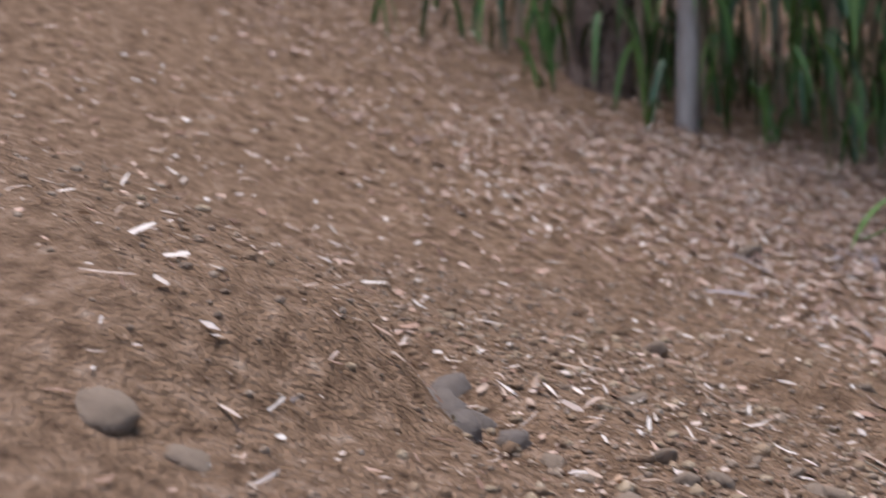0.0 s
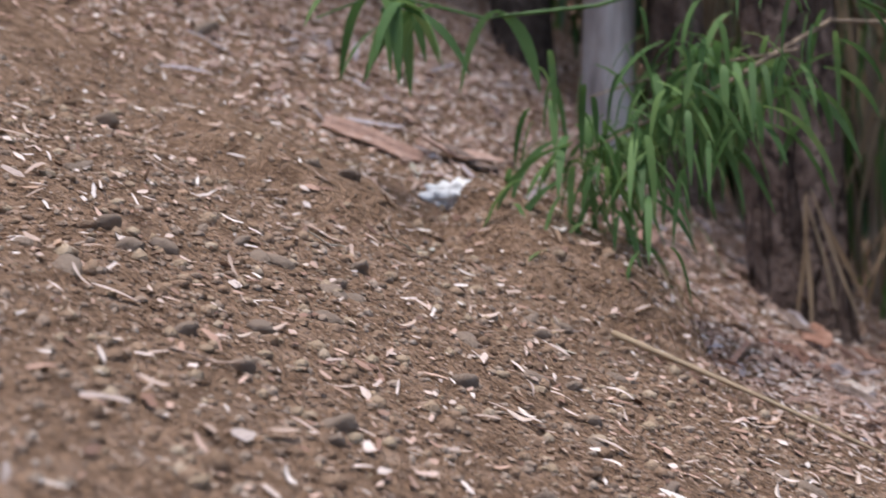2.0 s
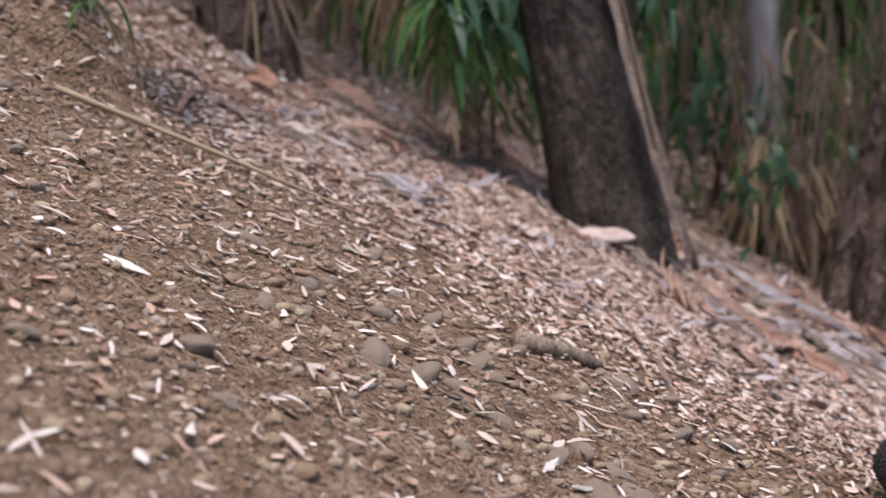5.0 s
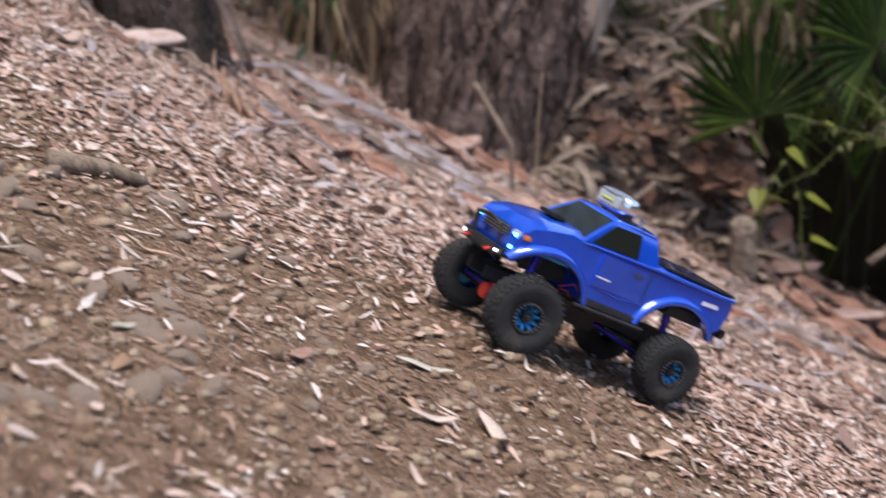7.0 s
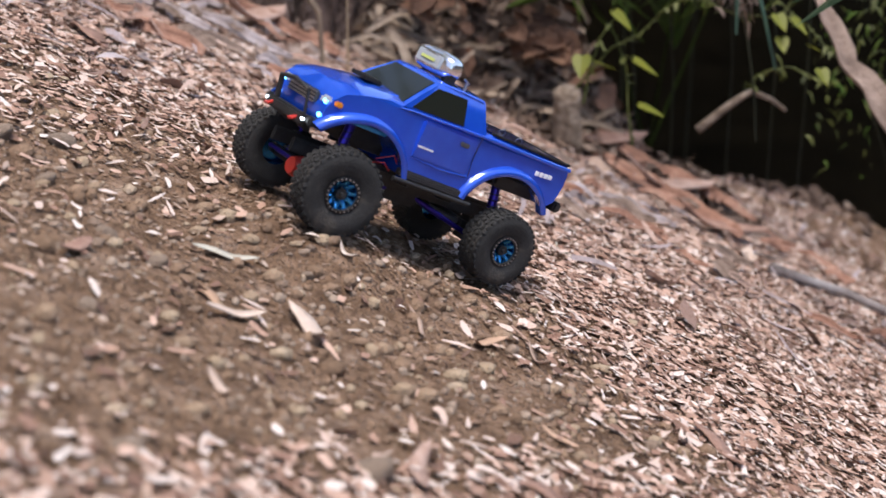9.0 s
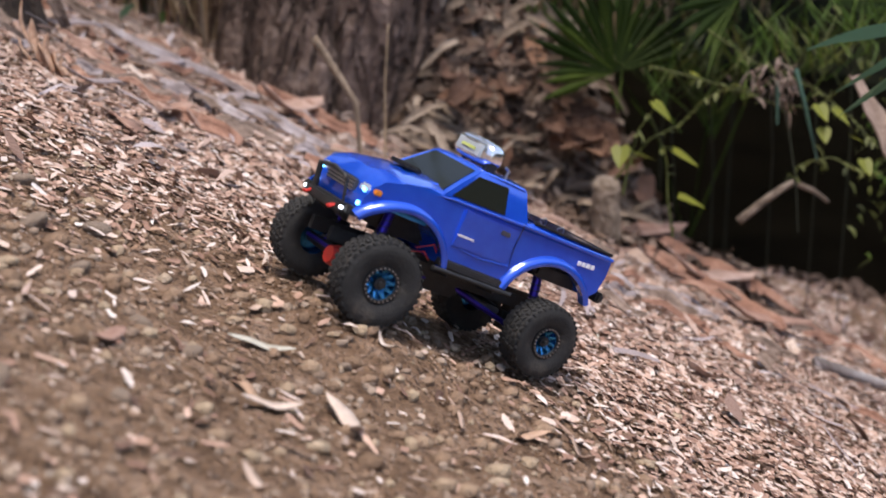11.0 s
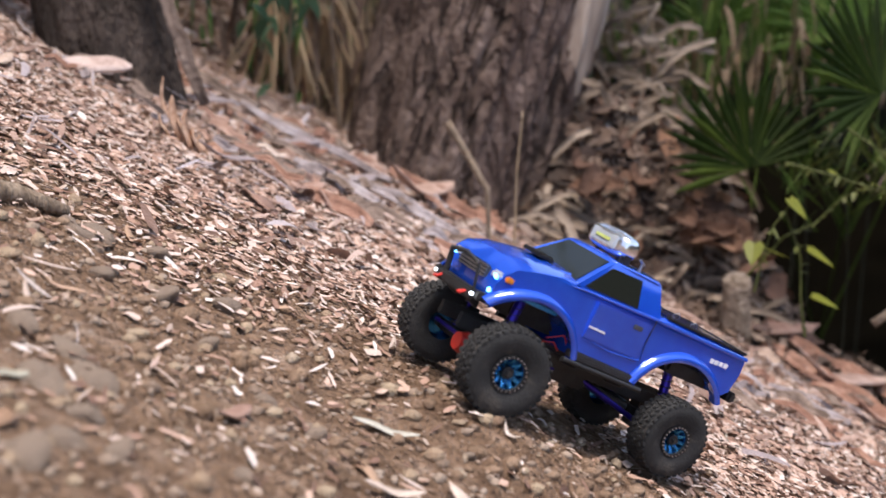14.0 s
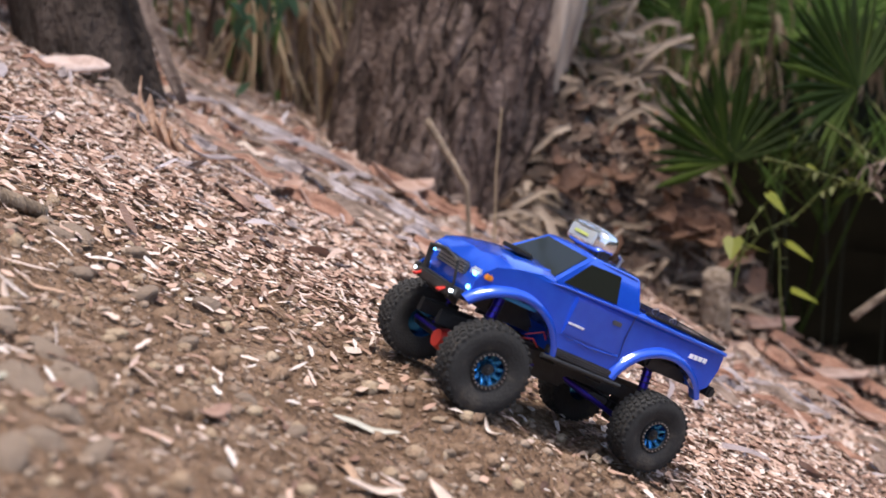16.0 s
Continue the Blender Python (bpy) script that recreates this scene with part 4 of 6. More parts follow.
# Made-up tree out of sight; its crown is there to darken the pond.
tree("unseen pond-side eucalyptus added to shade the pond", (4.6, 8.6), (3.2, 7.6, 3.4), 0.16, 0.11, 0.2, 43, M_BARKDARK, 0.05, limbs=2, crown=1800)


def spray(points, n, length, width, seed, jitter=0.06, segs=6, out_by=(0.2, 0.6), fall=0.62):
    """Narrow leaves that hang from a bent branch."""
    rs = np.random.RandomState(seed)
    pts = np.asarray(points, float)
    u = rs.rand(n) ** 0.8 * (len(pts) - 1)
    k = np.minimum(u.astype(int), len(pts) - 2)
    c = pts[k] + (pts[k + 1] - pts[k]) * (u - k)[:, None]
    v, f = hanging((0, 0, 0), n, length, width, seed + 1, jitter, jitter, segs, out_by, fall)
    v = v.reshape(n, -1, 3) + c[:, None]
    return v.reshape(-1, 3), f


B1 = ((-1.537, 3.267, 0.78), (-1.701, 3.024, 0.62), (-1.858, 2.880, 0.52), (-2.035, 2.756, 0.42))
B2 = ((-1.584, 3.166, 0.70), (-1.831, 3.011, 0.66), (-2.028, 2.906, 0.60))
B3 = ((-1.174, 2.726, 1.02), (-1.370, 2.521, 0.95), (-1.616, 2.345, 0.88))
shrub("bright green strappy branch hanging over the slope", "bamboo",
      [(spray(B1, 170, (0.15, 0.32), (0.014, 0.025), 31, 0.07, out_by=(0.15, 0.8), fall=0.66), M_FRESH), (spray(B2, 80, (0.15, 0.30), (0.014, 0.025), 32, 0.08, out_by=(0.15, 0.8), fall=0.62), M_FRESH),
       (spray(((-1.858, 2.880, 0.45), (-1.936, 2.818, 0.30)), 70, (0.12, 0.26), (0.009, 0.016), 42, 0.09), M_FRESH)],
      [(B1, 0.007), (B2, 0.005), (((-1.302, 3.973, 0.2), (-1.346, 3.672, 0.8), B1[0]), 0.010)])
shrub("long drooping green leaves on an overhanging branch", "bamboo",
      [(spray(B3, 30, (0.18, 0.34), (0.012, 0.022), 33, 0.05), M_FRESH), (spray(B3, 9, (0.16, 0.28), (0.02, 0.035), 34, 0.05), M_DRYBLADE)],
      [(((-0.6, 3.4, -0.2), (-0.75, 3.1, 0.7), B3[0]), 0.008), (B3, 0.006)])
B4 = ((-1.706, 3.264, 0.98), (-2.030, 2.976, 0.84), (-2.256, 2.791, 0.81), (-2.411, 2.567, 0.86), (-2.529, 2.465, 0.80))
shrub("broad green reed leaves on an arching stem", "reed",
      [(spray(((-2.430, 2.527, 0.87), (-2.313, 2.650, 0.83)), 17, (0.24, 0.38), (0.026, 0.046), 35, 0.025, out_by=(0.2, 0.7), fall=0.6), M_FRESH), (spray(((-2.197, 2.832, 0.83), (-2.236, 2.811, 0.82)), 2, (0.24, 0.3), (0.03, 0.04), 36, 0.01, fall=0.8), M_FRESH)],
      [(B4, 0.006), (((-1.350, 3.872, 0.2), (-1.443, 3.570, 0.8), B4[0]), 0.009)], M_BLADE)
def skirt(hub, n, length, width, seed, aim=(-0.35, 0, -0.9), spread=0.35):
    """Long straight dead leaves that fall from one point."""
    rs = random.Random(seed)
    v, q = [], []
    for k in range(n):
        d = (Vector(aim) + Vector((rs.gauss(0, spread), rs.gauss(0, spread * 0.6), rs.uniform(-0.1, 0.25)))).normalized()
        L, w = rs.uniform(*length), rs.uniform(*width)
        s = d.cross(Vector((rs.gauss(0, 0.5), -1, rs.gauss(0, 0.3)))).normalized()
        p0, o = Vector(hub) + Vector((rs.gauss(0, 0.02), rs.gauss(0, 0.02), rs.gauss(0, 0.03))), len(v)
        for i in range(6):
            t = i / 5
            p = p0 + d * (L * t) + Vector((0, 0, -0.18 * L * t * t)) + s * (0.02 * L * math.sin(5 * t + k))
            ww = w * (0.35 + 1.3 * t if t < 0.5 else 2.0 * (1.03 - t)) / 2
            v += [tuple(p - s * ww), tuple(p + s * ww)]
        q += [(o + 2 * i, o + 2 * i + 1, o + 2 * i + 3, o + 2 * i + 2) for i in range(5)]
    return v, q


shrub("dry straw-coloured hanging leaf skirt", "dry leaves",
      [(skirt((-1.421, 4.330, 0.64), 44, (0.30, 0.62), (0.018, 0.038), 37, (-0.30, 0, -0.9), 0.26), M_DRYBLADE),
       (skirt((-1.471, 4.329, 0.55), 16, (0.30, 0.7), (0.012, 0.026), 38, (-0.15, 0, -1.0), 0.22), M_DRYBLADE),
       (skirt((-2.030, 4.297, 0.42), 6, (0.30, 0.5), (0.012, 0.026), 55, (0.1, 0, -1.0), 0.2), M_DRYBLADE),
       (skirt((-1.738, 4.663, 0.95), 22, (0.5, 1.1), (0.012, 0.03), 39, (0.0, 0, -1.0), 0.2), M_DRYBLADE)],
      [(((-1.416, 4.571, -0.3), (-1.392, 4.371, 0.4), (-1.360, 4.292, 0.85)), 0.010)])
shrub("blue-green broad leaves beside the slanting trunk", "shrub",
      [(spray(((-1.379, 4.261, 0.60), (-1.319, 4.243, 0.40), (-1.267, 4.174, 0.15)), 70, (0.18, 0.36), (0.022, 0.042), 40, 0.06), M_TEAL),
       (spray(((-1.409, 4.271, 0.35), (-1.327, 4.192, 0.05)), 60, (0.2, 0.4), (0.016, 0.03), 41, 0.07), M_BLADE),
       (spray(((-0.95, 5.15, 0.60), (-0.82, 5.12, 0.25)), 60, (0.2, 0.36), (0.02, 0.04), 43, 0.10), M_TEAL)],
      [(((-1.312, 4.373, -0.35), (-1.289, 4.273, 0.2), (-1.389, 4.271, 0.7)), 0.010), (((-0.85, 5.2, -0.4), (-0.83, 5.15, 0.1), (-0.97, 5.15, 0.65)), 0.010)])
shrub("low bright green plant at the foot of the slanting trunk", "shrub",
      [(spray(((-1.313, 4.433, 0.06), (-1.272, 4.414, -0.12)), 60, (0.14, 0.30), (0.012, 0.024), 46, 0.06), M_FRESH),
       (spray(((-1.390, 4.321, -0.05), (-1.309, 4.273, -0.12)), 26, (0.18, 0.32), (0.008, 0.016), 47, 0.05, out_by=(0.3, 0.6), fall=0.7), M_DRYBLADE)],
      [(((-1.294, 4.473, -0.42), (-1.283, 4.444, -0.1), (-1.313, 4.433, 0.1)), 0.008)])
shrub("blue-green leaves behind the trunks", "shrub",
      [(spray(((-0.66, 5.66, -0.1), (-0.60, 5.64, -0.45)), 46, (0.12, 0.24), (0.022, 0.04), 48, 0.10), M_TEAL)],
      [(((-0.6, 5.66, -0.95), (-0.62, 5.65, -0.4), (-0.68, 5.65, 0.1)), 0.008)])
shrub("yellow-green bamboo leaves behind the big trunk", "bamboo",
      [(spray(((-0.24, 5.96, 0.05), (-0.18, 5.94, -0.35)), 50, (0.2, 0.42), (0.012, 0.026), 49, 0.10), M_FRESH),
       (spray(((-0.36, 5.9, 0.05), (-0.3, 5.85, -0.3)), 26, (0.2, 0.42), (0.012, 0.026), 51, 0.08), M_DRYBLADE)],
      [(((-0.2, 6.0, -1.0), (-0.2, 5.97, -0.4), (-0.25, 5.97, 0.3)), 0.008)])
shrub("small teal-leaved seedling between the trunks", "seedling",
      [(spray(((-0.50, 5.0, -0.55), (-0.47, 5.0, -0.35)), 26, (0.08, 0.15), (0.025, 0.04), 44, 0.06), M_TEAL)],
      [(((-0.42, 5.05, -0.95), (-0.46, 5.0, -0.6), (-0.42, 4.98, -0.1)), 0.007), (((-0.3, 5.1, -0.95), (-0.33, 5.05, -0.5), (-0.25, 5.0, 0.1)), 0.009)])


for k, (x, y) in enumerate(((-0.85, 6.1), (-0.35, 6.4), (-0.15, 6.6), (-0.65, 6.7), (-0.95, 6.3), (-0.30, 5.9))):
    shrub("dry and green undergrowth between the trunks", "undergrowth",
          [(hanging((x, y, gz(x, y) + 0.45), 30, (0.25, 0.5), (0.012, 0.03), 800 + k, 0.2, 0.2), M_DRYBLADE if k % 2 else M_BLADE), (hanging((x, y, gz(x, y) + 0.2), 22, (0.1, 0.25), (0.02, 0.04), 820 + k, 0.18, 0.12), M_TEAL)],
          [(((x, y, gz(x, y) - 0.05), (x + 0.05, y, gz(x, y) + 0.6), (x - 0.08, y, gz(x, y) + 1.4)), 0.008), (((x + 0.1, y, gz(x, y) - 0.05), (x + 0.2, y, gz(x, y) + 0.6), (x + 0.12, y, gz(x, y) + 1.5)), 0.012)])


def polar(az, r):
    return -0.12 - r * math.sin(radians(az)), -0.54 + r * math.cos(radians(az))


for k in range(56):
    rs = random.Random(500 + k)
    az = -4 + 54.5 * ((k + rs.random()) / 56)
    x, y = polar(az, (6.35 if az > 36 else 6.9 if az > 8 else 7.6) + 2.0 * rs.random())
    z = gz(x, y)
    green = 70 if az > 20 else 45
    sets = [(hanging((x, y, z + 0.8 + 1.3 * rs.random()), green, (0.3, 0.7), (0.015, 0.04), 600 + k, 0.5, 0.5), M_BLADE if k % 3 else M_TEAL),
            (hanging((x, y - 0.1, z + 0.25), 40, (0.2, 0.5), (0.015, 0.035), 650 + k, 0.45, 0.2), M_PALM_SHADE if k % 2 else M_BLADE)]
    if az < 30 or k % 3 == 0:
        sets.append((skirt((x + 0.3, y - 0.2, z + 1.3), 16, (0.6, 1.2), (0.012, 0.03), 700 + k, (rs.uniform(-0.2, 0.2), 0, -1.0), 0.3), M_DRYBLADE))
    shrub("shaded green and dry thicket behind the trees", "thicket", sets,
          [(((x + dx, y + dy, z - 0.1), (x + dx * 1.1, y + dy, z + 1.1), (x + dx * 1.6, y + dy, z + 2.6)), 0.012 + 0.01 * rs.random()) for dx, dy in ((0, 0), (0.25, 0.1), (-0.2, -0.15))])


# fan palms by the pond
def fan_leaf(hub, facing, up, radius, seed, n=22, spread=3.2, mat_width=0.038):
    """One fan: stiff folded fingers that join near the hub and part towards the pointed tips."""
    rs = random.Random(seed)
    f, u = Vector(facing).normalized(), Vector(up).normalized()
    s = f.cross(u).normalized()
    u = s.cross(f).normalized()
    v, q = [], []
    for k in range(n):
        a = -spread / 2 + spread * k / (n - 1) + rs.uniform(-0.02, 0.02)
        d = (u * math.cos(a) + s * math.sin(a)).normalized()
        w = (u * -math.sin(a) + s * math.cos(a))
        L = radius * (0.95 + 0.25 * rs.random()) * (0.72 + 0.28 * math.cos(a / 2))
        cup, sag = rs.uniform(0.10, 0.22), rs.uniform(0.0, 0.22)
        b = len(v)
        stations = (0.02, 0.22, 0.42, 0.62, 0.82, 1.0)
        for t in stations:
            full = spread / n * 0.54 * L * t
            wd = min(full, mat_width * 2.0 * radius * (1.03 - t) / 0.60)
            p = Vector(hub) + d * (L * t) + Vector((0, 0, -sag * L * max(0, t - 0.5) ** 1.5)) + f * (cup * L * t * t)
            v += [tuple(p - w * wd), tuple(p + f * wd * 0.6), tuple(p + w * wd)]
        for i in range(len(stations) - 1):
            o = b + 3 * i
            q += [(o, o + 1, o + 4, o + 3), (o + 1, o + 2, o + 5, o + 4)]
    return v, q


def palm(label, foot, fans, mat=None):
    mat = mat or M_PALM_SHADE
    root = tagged(new("fan_palm"), label, "palm")
    for k, (hub, facing, up, r) in enumerate(fans):
        v, q = fan_leaf(hub, facing, up, r, 40 + k)
        leaf = raw("fan_leaf", v, q, mat, parent=root, smooth=False)
        v, q = stalk((foot, Vector(foot).lerp(Vector(hub), 0.5) + Vector((0, 0, 0.12)), hub), 0.005)
        raw("leaf_stalk", v, q, mat, parent=root)
    return root


palm("fan palm at the edge of the pond, shade put into its green", (1.30, 5.2, -1.6), [
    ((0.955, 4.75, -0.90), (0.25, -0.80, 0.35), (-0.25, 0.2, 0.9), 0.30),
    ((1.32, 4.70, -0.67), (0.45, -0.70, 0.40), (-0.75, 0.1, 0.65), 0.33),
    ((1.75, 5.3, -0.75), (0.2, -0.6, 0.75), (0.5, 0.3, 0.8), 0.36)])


palm("fan palm on the far bank, sunlight put into its green", (1.9, 7.2, -1.7), [
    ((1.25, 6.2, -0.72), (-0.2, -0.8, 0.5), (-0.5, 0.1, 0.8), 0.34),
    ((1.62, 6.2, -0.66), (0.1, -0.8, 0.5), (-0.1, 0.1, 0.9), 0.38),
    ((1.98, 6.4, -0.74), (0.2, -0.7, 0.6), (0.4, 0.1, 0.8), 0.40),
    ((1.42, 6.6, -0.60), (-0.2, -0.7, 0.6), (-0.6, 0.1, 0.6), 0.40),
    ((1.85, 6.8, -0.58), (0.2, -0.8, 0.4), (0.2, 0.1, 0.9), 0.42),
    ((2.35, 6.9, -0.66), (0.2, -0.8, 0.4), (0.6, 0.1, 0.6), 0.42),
    ((1.02, 6.0, -0.62), (-0.6, -0.5, 0.5), (-0.3, 0.1, 0.9), 0.28)], M_PALM_LIT)


for k, (x, y) in enumerate(((0.62, 5.75), (0.80, 5.9), (0.98, 5.7), (1.15, 5.95), (1.45, 6.4), (1.8, 6.6), (0.72, 6.2))):
    z = -0.56 - 0.08 * (k % 3)
    shrub("tangle of straw and light-painted green leaves on the far bank", "undergrowth",
          [(hanging((x, y, z), 40, (0.14, 0.32), (0.007, 0.016), 860 + k, 0.13, 0.10), M_PALM_LIT),
           (hanging((x + 0.04, y + 0.1, z - 0.04), 60, (0.12, 0.28), (0.012, 0.028), 880 + k, 0.15, 0.12), M_DRYBLADE)],
          [(((x, y, gz(x, y) - 0.05), (x + 0.04, y, z - 0.3), (x - 0.05, y, z + 0.25)), 0.004)], M_SHADE)


def broad_leaf(p, L, W, yaw, droop):
    """A heart-shaped leaf, slightly folded."""
    f = Vector((math.cos(yaw), math.sin(yaw), -droop)).normalized()
    s = f.cross(Vector((0, 0, 1))).normalized()
    u = s.cross(f)
    v = [Vector(p)]
    outline = ((-0.10, 0.30), (0.12, 0.52), (0.45, 0.40), (0.75, 0.20), (1.0, 0.0))
    for a, b in outline:
        v.append(Vector(p) + f * (a * L) + s * (b * W) + u * (0.12 * W * b))
    for a, b in outline[:-1]:
        v.append(Vector(p) + f * (a * L) - s * (b * W) + u * (0.12 * W * b))
    tris = [(0, 1, 2), (0, 2, 3), (0, 3, 4), (0, 4, 5), (0, 6, 7), (0, 7, 8), (0, 8, 9), (0, 9, 5)]
    return [tuple(q) for q in v], tris


def leaf_spray(label, stems, singles, seed, n, L):
    """Thin arching stems with small leaflets along them and a few broad leaves at given places."""
    root = tagged(new("vine"), label, "vine")
    rs = random.Random(seed)
    for pts in stems:
        v, q = stalk(pts, 0.0035)
        raw("stem", v, q, M_OLIVE, parent=root)
        for k in range(n):
            u = rs.random() * (len(pts) - 1)
            i = int(u)
            p = Vector(pts[i]).lerp(Vector(pts[i + 1]), u - i)
            v, q = broad_leaf(p, L * rs.uniform(0.6, 1.3), L * rs.uniform(0.25, 0.5), rs.uniform(0, 6.28), rs.uniform(-0.5, 1.2))
            raw("leaflet", v, q, M_OLIVE, parent=root, smooth=False)
    for p, size, heading, droop in singles:
        v, q = broad_leaf(Vector(p), size, size * 0.8, heading, droop)
        raw("leaf", v, q, M_LIME, parent=root, smooth=False)
    return root


M_OLIVE = material("olive_vine", [(0.0, (0.035, 0.045, 0.010)), (0.5, (0.085, 0.098, 0.018)), (1.0, (0.17, 0.18, 0.035))], scale=10, rough=0.6, island=0.6, translucent=0.3)
leaf_spray("yellow-green vine with broad leaves by the stump", (((1.00, 4.14, -1.25), (0.99, 4.17, -1.15), (0.99, 4.20, -1.04), (0.95, 4.24, -0.92)), ((0.87, 4.20, -1.14), (0.89, 4.22, -1.05), (0.92, 4.23, -0.96), (0.96, 4.24, -0.91))),
           (((0.96, 4.24, -0.89), 0.075, 5.6, 0.9), ((0.87, 4.23, -1.01), 0.07, 4.4, 1.2), ((0.91, 4.22, -1.03), 0.075, 0.3, 0.4), ((1.01, 4.20, -1.02), 0.085, 5.9, 0.6), ((1.02, 4.16, -1.14), 0.08, 5.9, 0.4)), 91, 6, 0.035)
leaf_spray("wispy olive vine trailing over the dark water", (((0.86, 4.26, -1.11), (0.96, 4.27, -1.00), (1.04, 4.26, -0.96), (1.11, 4.26, -0.89), (1.19, 4.25, -0.85), (1.25, 4.23, -0.88)), ((1.13, 4.34, -0.71), (1.26, 4.29, -0.80), (1.32, 4.27, -0.82), (1.42, 4.23, -0.87), (1.50, 4.19, -0.94), (1.57, 4.14, -1.02)), ((0.98, 4.41, -0.82), (1.10, 4.38, -0.85), (1.21, 4.34, -0.88), (1.32, 4.30, -0.92), (1.43, 4.27, -0.93)), ((1.35, 4.19, -1.12), (1.36, 4.20, -1.08), (1.40, 4.19, -1.06), (1.45, 4.18, -1.05), (1.50, 4.16, -1.07), (1.54, 4.14, -1.09))),
           (((1.39, 4.13, -0.89), 0.06, 5.0, 0.9), ((1.43, 4.12, -0.90), 0.065, 5.6, 0.9), ((1.40, 4.11, -0.95), 0.05, 4.7, 1.2), ((1.47, 4.08, -0.97), 0.05, 0.2, 0.5), ((1.50, 4.06, -1.03), 0.055, 4.9, 1.0), ((1.06, 4.24, -0.81), 0.035, 5.8, 0.4), ((1.17, 4.20, -0.84), 0.04, 0.3, 0.3)), 92, 24, 0.032)

M_TEALBLADE = material("blue_green_blade", [(0.0, (0.03, 0.07, 0.045)), (0.5, (0.05, 0.11, 0.075)), (1.0, (0.08, 0.16, 0.11))], scale=14, rough=0.5, translucent=0.2)
reed_pair = tagged(new("reed_blades"), "drooping blue-green blades over the dark water", "reed")
for pts in (((1.29, 4.19, -0.83), (1.29, 4.18, -0.88), (1.29, 4.17, -0.95)), ((1.34, 4.19, -0.80), (1.36, 4.16, -0.89), (1.39, 4.12, -1.04))):
    raw("blade", *stalk(pts, 0.007), M_TEALBLADE, parent=reed_pair)

v, f = hanging((1.31, 4.25, -0.84), 90, (0.04, 0.11), (0.005, 0.012), 1301, 0.04, 0.035, 4, (0.3, 0.5), 0.5)
shrub("dead grey-brown tuft caught in the vines", "dead plant", [((v, f), M_DULL)], [(((1.31, 4.25, -0.84), (1.33, 4.22, -0.94), (1.35, 4.17, -1.11), (1.35, 4.13, -1.25)), 0.004)], M_SHADE)

for k in range(8):
    rs = random.Random(1200 + k)
    x, y = rs.uniform(1.66, 2.35), rs.uniform(4.35, 5.0)
    z = -1.30 + 0.55 * (x - 1.5) + rs.uniform(-0.25, 0.25)
    v, f = hanging((0, 0, 0), 60, (0.03, 0.08), (0.007, 0.018), 1220 + k, 0.10, 0.12, 4, (0.3, 0.6), 0.5)
    shrub("olive and yellow-green vine leaves over the dark water", "vine", [((v + np.array((x, y, z)), f), M_OLIVE if k % 3 else M_PALM_LIT)],
          [(((x + 0.02, y, z), (x + 0.15, y + 0.1, z - 0.25), (x + 0.5, y + 0.3, -2.36)), 0.003)], M_SHADE)


for k, (x, y, z) in enumerate(((1.12, 4.76, -0.96), (1.24, 4.74, -0.93), (1.42, 4.70, -0.88), (1.55, 4.66, -0.90), (1.65, 4.64, -0.81))):
    v, f = hanging((x, y, z), 60, (0.12, 0.34), (0.004, 0.008), 1400 + k, 0.07, 0.05, 5, (0.3, 0.6), -0.45)
    shrub("fine olive grass blades growing among the fan palms", "grass", [((v, f), M_OLIVE if k % 2 else M_PALM_LIT)],
          [(((x, y, z), (x + 0.05, y + 0.1, z - 0.3), (x + 0.1, y + 0.3, -2.36)), 0.004)], M_SHADE)


# ---- wood on the ground ----
M_STUMP = material("weathered_stump", [(0.0, (0.09, 0.064, 0.045)), (0.5, (0.20, 0.15, 0.11)), (1.0, (0.36, 0.29, 0.23))], scale=30, rough=0.95, bump=0.9, bump_scale=60)


def log(label, pts, r, mat, name="branch", category="branch", seg=10):
    v, q = stalk(pts, r, seg)
    v = [(x + 0.12 * r * noise.noise(Vector((x, y, z)) * 30), y + 0.12 * r * noise.noise(Vector((z, x, y)) * 30), z) for x, y, z in v]
    bm = bmesh.new()
    vs = [bm.verts.new(p) for p in v]
    for f in q:
        bm.faces.new([vs[i] for i in f])
    bmesh.ops.holes_fill(bm, edges=[e for e in bm.edges if len(e.link_faces) == 1])
    return put(name, bm, mat, label=label, category=category)


log("pale broken stick leaning by the big trunk", ((0.032, 4.26, -0.685), (0.095, 4.24, -0.785), (0.14, 4.22, -0.86), (0.15, 4.21, gz(0.15, 4.21) - 0.02)), 0.012, M_WOOD, "stick", "stick")
log("thin upright dry grass stem", ((0.21, 4.11, gz(0.21, 4.11)), (0.215, 4.13, -0.80), (0.23, 4.16, -0.64)), 0.003, M_DRYBLADE, "grass_stem", "grass")
log("mossy brown log end lying in the dirt", ((-0.70, 2.28, gz(-0.70, 2.28) + 0.012), (-0.62, 2.34, gz(-0.62, 2.34) + 0.016), (-0.555, 2.38, gz(-0.555, 2.38) + 0.012)), 0.022, M_WOOD, "log", "log")
log("grey-lilac fallen branch on the litter", ((1.30, 3.79, gz(1.30, 3.79) + 0.015), (1.354, 3.783, gz(1.354, 3.783) + 0.02), (1.52, 3.80, gz(1.52, 3.80) + 0.03), (1.82, 3.735, gz(1.82, 3.735) + 0.03), (2.2, 3.65, gz(2.2, 3.65) + 0.03)), 0.018, M_BARKPALE, "branch")
log("thin bare twig over the dark water", ((1.20, 4.20, -1.23), (1.29, 4.20, -1.16), (1.33, 4.19, -1.13), (1.35, 4.19, -1.12), (1.40, 4.17, -1.14), (1.44, 4.15, -1.17)), 0.013, M_STUMP, "twig", "twig")
